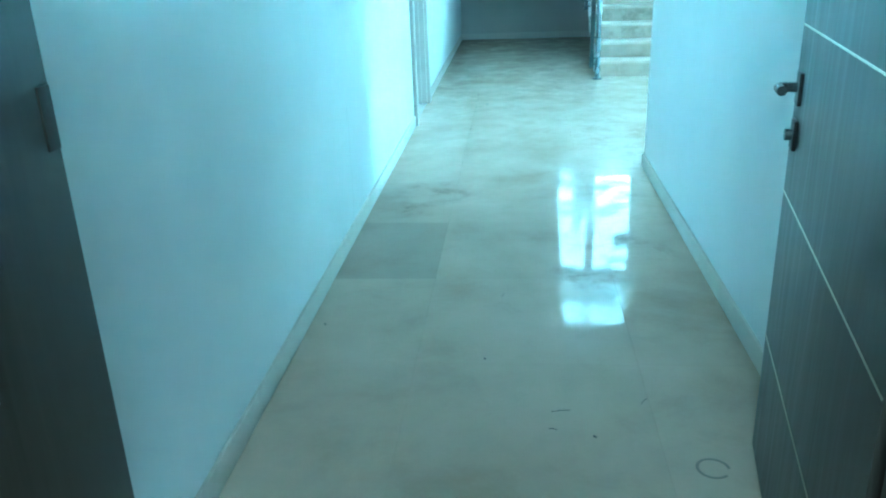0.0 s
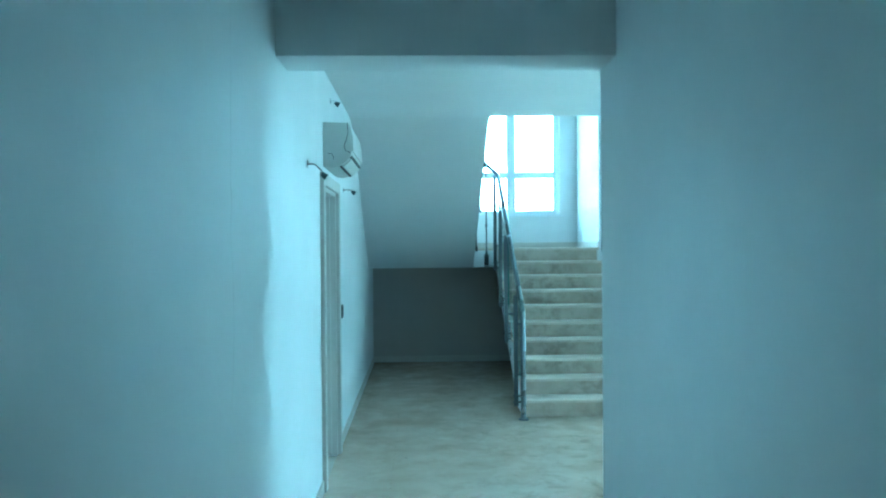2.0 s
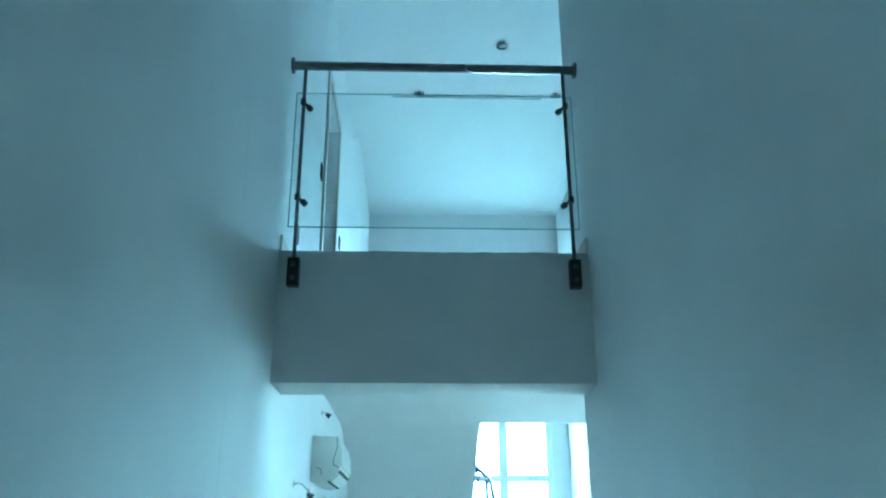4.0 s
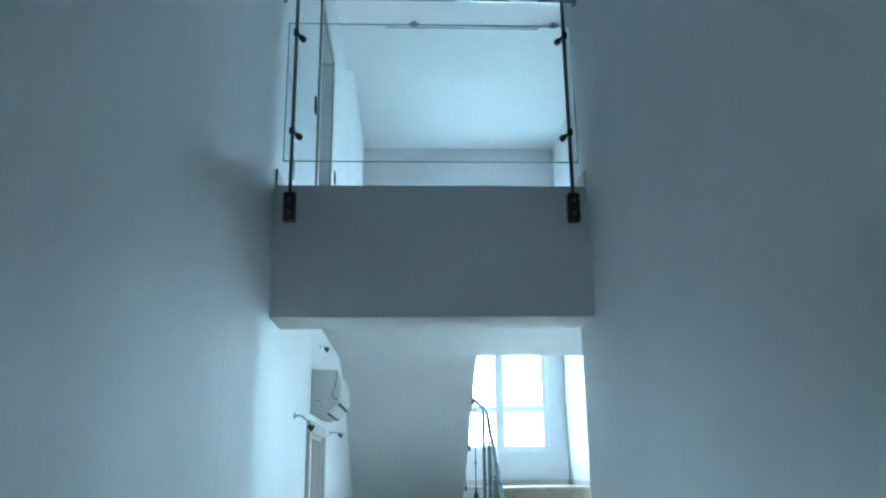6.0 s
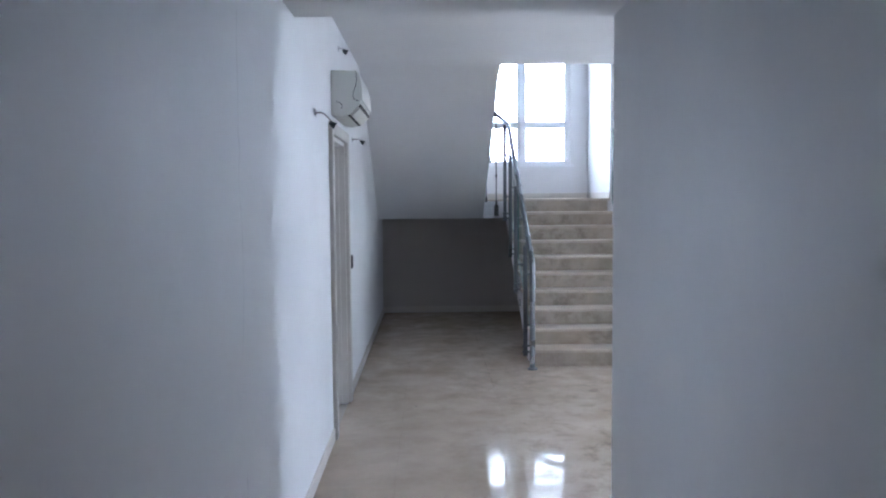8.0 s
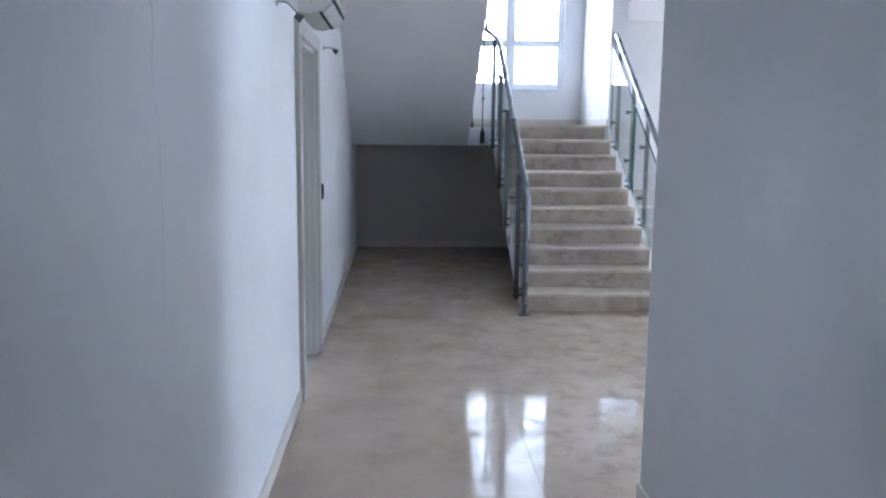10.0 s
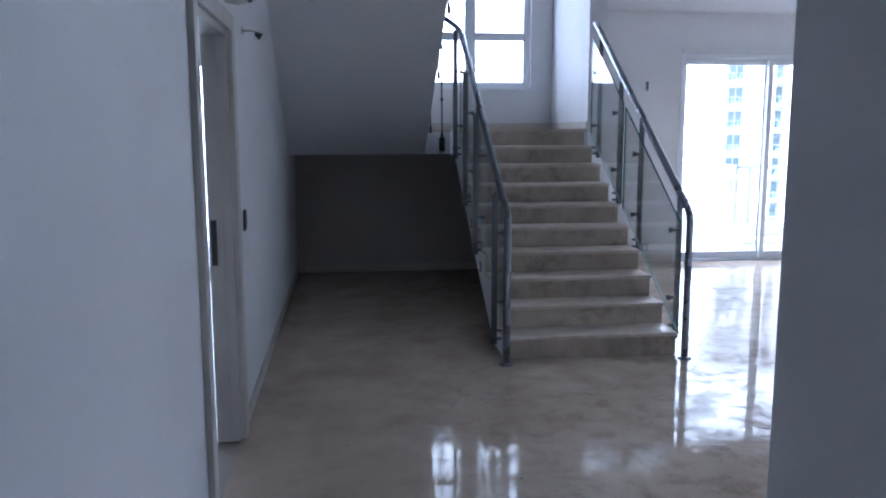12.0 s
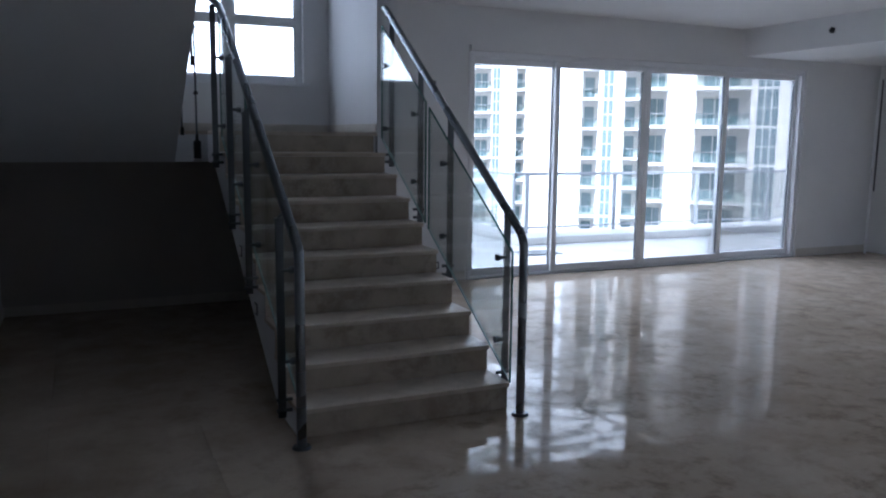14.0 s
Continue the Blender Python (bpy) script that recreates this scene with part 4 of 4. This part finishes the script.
def wall_spot(x_out, y, z, drop, along):
    """A small bracket light with its arm standing off the wall."""
    sp = thing("wall_spotlight", "small chrome spotlight on a bent wall arm", "wall lamp", "bracket spotlights on the wall")
    sp.location = (0, y, z)
    part("wall_plate", rod((0, 0, 0), (0.008, 0, 0), 0.022, 14), CHROME, sp)
    part("arm", tube(rounded([(0.006, 0, 0), (x_out * 0.45, along * 0.3, 0.004), (x_out, along, -drop)], 0.02), 0.005, 8), CHROME, sp)
    bm = rod((x_out - 0.016, along, -drop - 0.004), (x_out + 0.016, along + 0.004, -drop - 0.024), 0.012, 14, 0.021)
    part("head", bm, DARK_STEEL, sp, "small dark lamp head")
    return sp


wall_spot(0.10, 4.92, 2.155, 0.05, 0.04)
wall_spot(0.09, 7.18, 2.16, 0.005, 0.03)
wall_spot(0.05, 6.22, 2.765, 0.0, 0.03)


def switch_plate(label, x, y, z, width=0.085, height=0.115):
    sw = thing("light_switch", label, "switch")
    plate = part("plate", box(x, x + 0.010, y - width / 2, y + width / 2, z - height / 2, z + height / 2, bevel=0.003), BLACK, sw)
    part("rocker", box(x + 0.010, x + 0.013, y - width * 0.36, y + width * 0.36, z - height * 0.36, z + height * 0.36, bevel=0.001), GASKET, plate)
    return sw


switch_plate("black switch plate beside the bedroom door", 0.0, 6.985, 1.112)
switch_plate("black switch plate beside the upper hall door", 0.0, 5.43, 4.42)
switch_plate("black switch plate on the upper hall wall", 0.0, 7.0, 4.45)
switch_plate("dark socket plate low on the upper hall wall", 0.0, 4.46, 3.55)


def marked_socket(label, m):
    s = thing("stair_socket", label, "socket")
    s.matrix_world = m
    part("plate", box(-0.04, 0.04, -0.008, 0.0, -0.04, 0.04, bevel=0.003), DARK_STEEL, s)
    part("insert", box(-0.024, 0.024, -0.0105, -0.008, -0.026, 0.026), PLASTIC, s)
    return s


marked_socket("small steel step light on the stair's side", pose(ST0 + 0.005, 8.90, 0.49, 0, 0, -90))
marked_socket("small steel step light on the stair's side", pose(ST0 + 0.005, 9.39, 0.80, 0, 0, -90))
marked_socket("small steel socket plate low on the living room wall", pose(4.2, FRONT - 0.001, 0.19, 0, 0, 0))


def downlight(label, x, y, z, group="ceiling downlights", ring=None):
    d = thing("downlight", label, "ceiling light", group)
    d.location = (x, y, z)
    bm = bmesh.new()
    bmesh.ops.create_cone(bm, cap_ends=False, segments=24, radius1=0.05, radius2=0.036, depth=0.012, matrix=Matrix.Translation((0, 0, -0.006)))
    bmesh.ops.solidify(bm, geom=bm.faces[:], thickness=0.003)
    part("ring", bm, ring or BLACK, d)
    part("lamp", rod((0, 0, -0.002), (0, 0, -0.010), 0.022, 16), DARK_STEEL, d)
    return d


slot = thing("slot_diffuser", "white linear air slot in the upper ceiling", "air vent")
part("frame", box(0.44, 2.03, 7.19, 7.25, TOP - 0.012, TOP, bevel=0.003), WHITE_FRAME, slot)
for y in (7.206, 7.226):
    part("slot", box(0.46, 2.01, y, y + 0.008, TOP - 0.014, TOP - 0.011), GASKET, slot)
downlight("unlit black recessed downlight in the upper ceiling", 1.50, 6.30, TOP - 0.001)
downlight("unlit recessed downlight in the upper ceiling", 0.74, 7.15, TOP - 0.001)
downlight("unlit recessed downlight in the upper ceiling", 2.15, 7.15, TOP - 0.001)
downlight("unlit recessed downlight in the living room ceiling", 5.51, 9.85, LIVING - 0.001, ring=WHITE_FRAME)
cam_box = thing("ceiling_camera", "small dark dome fixture on the dropped ceiling's side", "fixture")
part("base", rod((8.499, 10.45, 2.837), (8.480, 10.45, 2.837), 0.035, 16), BLACK, cam_box)
part("dome", rod((8.480, 10.45, 2.837), (8.450, 10.45, 2.8362), 0.028, 16, 0.012), BLACK, cam_box)
thing("wall_hook", "small grey bracket on the living room wall", "bracket", bm=box(4.145, 4.175, FRONT - 0.03, FRONT - 0.001, 2.08, 2.19, bevel=0.006), material=STEEL)

# glowing sheet in place of the hazy sky beyond the city, lighting the rooms
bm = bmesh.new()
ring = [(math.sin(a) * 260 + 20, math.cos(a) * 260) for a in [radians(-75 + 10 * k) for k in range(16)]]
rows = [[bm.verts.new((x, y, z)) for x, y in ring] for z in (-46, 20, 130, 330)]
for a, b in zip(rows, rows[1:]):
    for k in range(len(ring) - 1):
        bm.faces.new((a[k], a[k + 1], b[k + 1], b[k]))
structure("backdrop", "glowing backdrop of hazy sky beyond the city", "backdrop", bm, HAZE)

ringed = thing("floor_stain", "dried ring-shaped stain on the marble floor", "stain")
bm = tube([(1.335 + 0.042 * math.cos(a), 1.165 + 0.042 * math.sin(a), 0.0) for a in [radians(15 * k) for k in range(22)]], 0.0045, 8)
for v in bm.verts:
    v.co.z = max(0.0002, v.co.z * 0.25)
part("ring", bm, STAIN, ringed)

# ---- litter on the floor ----
random.seed(5)
for x, y in ((0.694, 1.758), (0.07, 2.016), (1.03, 1.30), (0.55, 6.4), (1.35, 5.9)):
    bm = bmesh.new()
    bmesh.ops.create_icosphere(bm, subdivisions=1, radius=0.006, matrix=Matrix.LocRotScale((x, y, 0.003), Euler((0, 0, random.random() * 3)), (1.4, 0.6, 0.4)))
    thing("debris", "tiny dark crumb of plaster on the marble", "debris", "crumbs on the floor", bm=bm, material=GASKET)

for x, y, turn, size in ((0.94, 1.436, 80, 0.03), (1.20, 1.50, 35, 0.018), (0.91, 1.337, 100, 0.012), (0.75, 2.3, 20, 0.015)):
    c, d = math.cos(radians(turn)) * size, math.sin(radians(turn)) * size
    bm = tube([(x - d, y - c, 0.0012), (x, y + 0.003, 0.0012), (x + d, y + c, 0.0012)], 0.0011, 6)
    thing("fibre", "short dark fibre lying on the marble", "debris", "crumbs on the floor", bm=bm, material=GASKET)

# ---- floor slabs ----
SX, SY, GAP = 0.76, 0.74, 0.0005


def tile_mesh(w, d):
    bm = bmesh.new()
    add_box(bm, 0, w, 0, d, -0.013, 0.0)
    bmesh.ops.bevel(bm, geom=[e for e in bm.edges if min(v.co.z for v in e.verts) > -0.001], offset=0.0003, segments=1, affect="EDGES")
    return mesh_of("slab", bm, FLOOR)


cache = {}
xs = [0.0] + [0.455 + SX * k for k in range(15)]
ys = [0.0] + [0.25 + SY * k for k in range(17)]
for x0, x1 in zip(xs, xs[1:] + [11.4]):
    for y0, y1 in zip(ys, ys[1:] + [12.1]):
        x1, y1 = min(x1, 11.3), min(y1, 12.1)
        if x0 >= 11.2 or y0 >= 12.0 or (x0 > HALL + 0.1 and y1 < CUT - 0.1) or (x0 > 3.2 and y0 > FRONT + 0.2):
            continue
        key = (round(x1 - x0, 3), round(y1 - y0, 3))
        if key not in cache:
            cache[key] = tile_mesh(key[0] - GAP, key[1] - GAP)
        ob = new("slab", cache[key])
        if x0 == 0.0 and abs(y0 - 2.47) < 0.02:
            ob.data = cache[key].copy()
            ob.data.materials.clear()
            ob.data.materials.append(FLOOR_DARK)
            tagged(ob, "greyer marble slab")
        ob.parent, ob.location = floor, (x0, y0, 0)

# ---- bedroom planks ----
plank_me = mesh_of("plank", box(0.0015, 0.1485, 0.0015, 0.8985, -0.012, -0.002), WOOD_TILE, False)
for i in range(30):
    for k in range(9):
        ob = new("plank", plank_me)
        ob.parent, ob.location = bedroom_floor, (-0.27 - 0.15 * i, 4.0 + 0.9 * k - (0.45 if i % 2 else 0.0), 0.0)
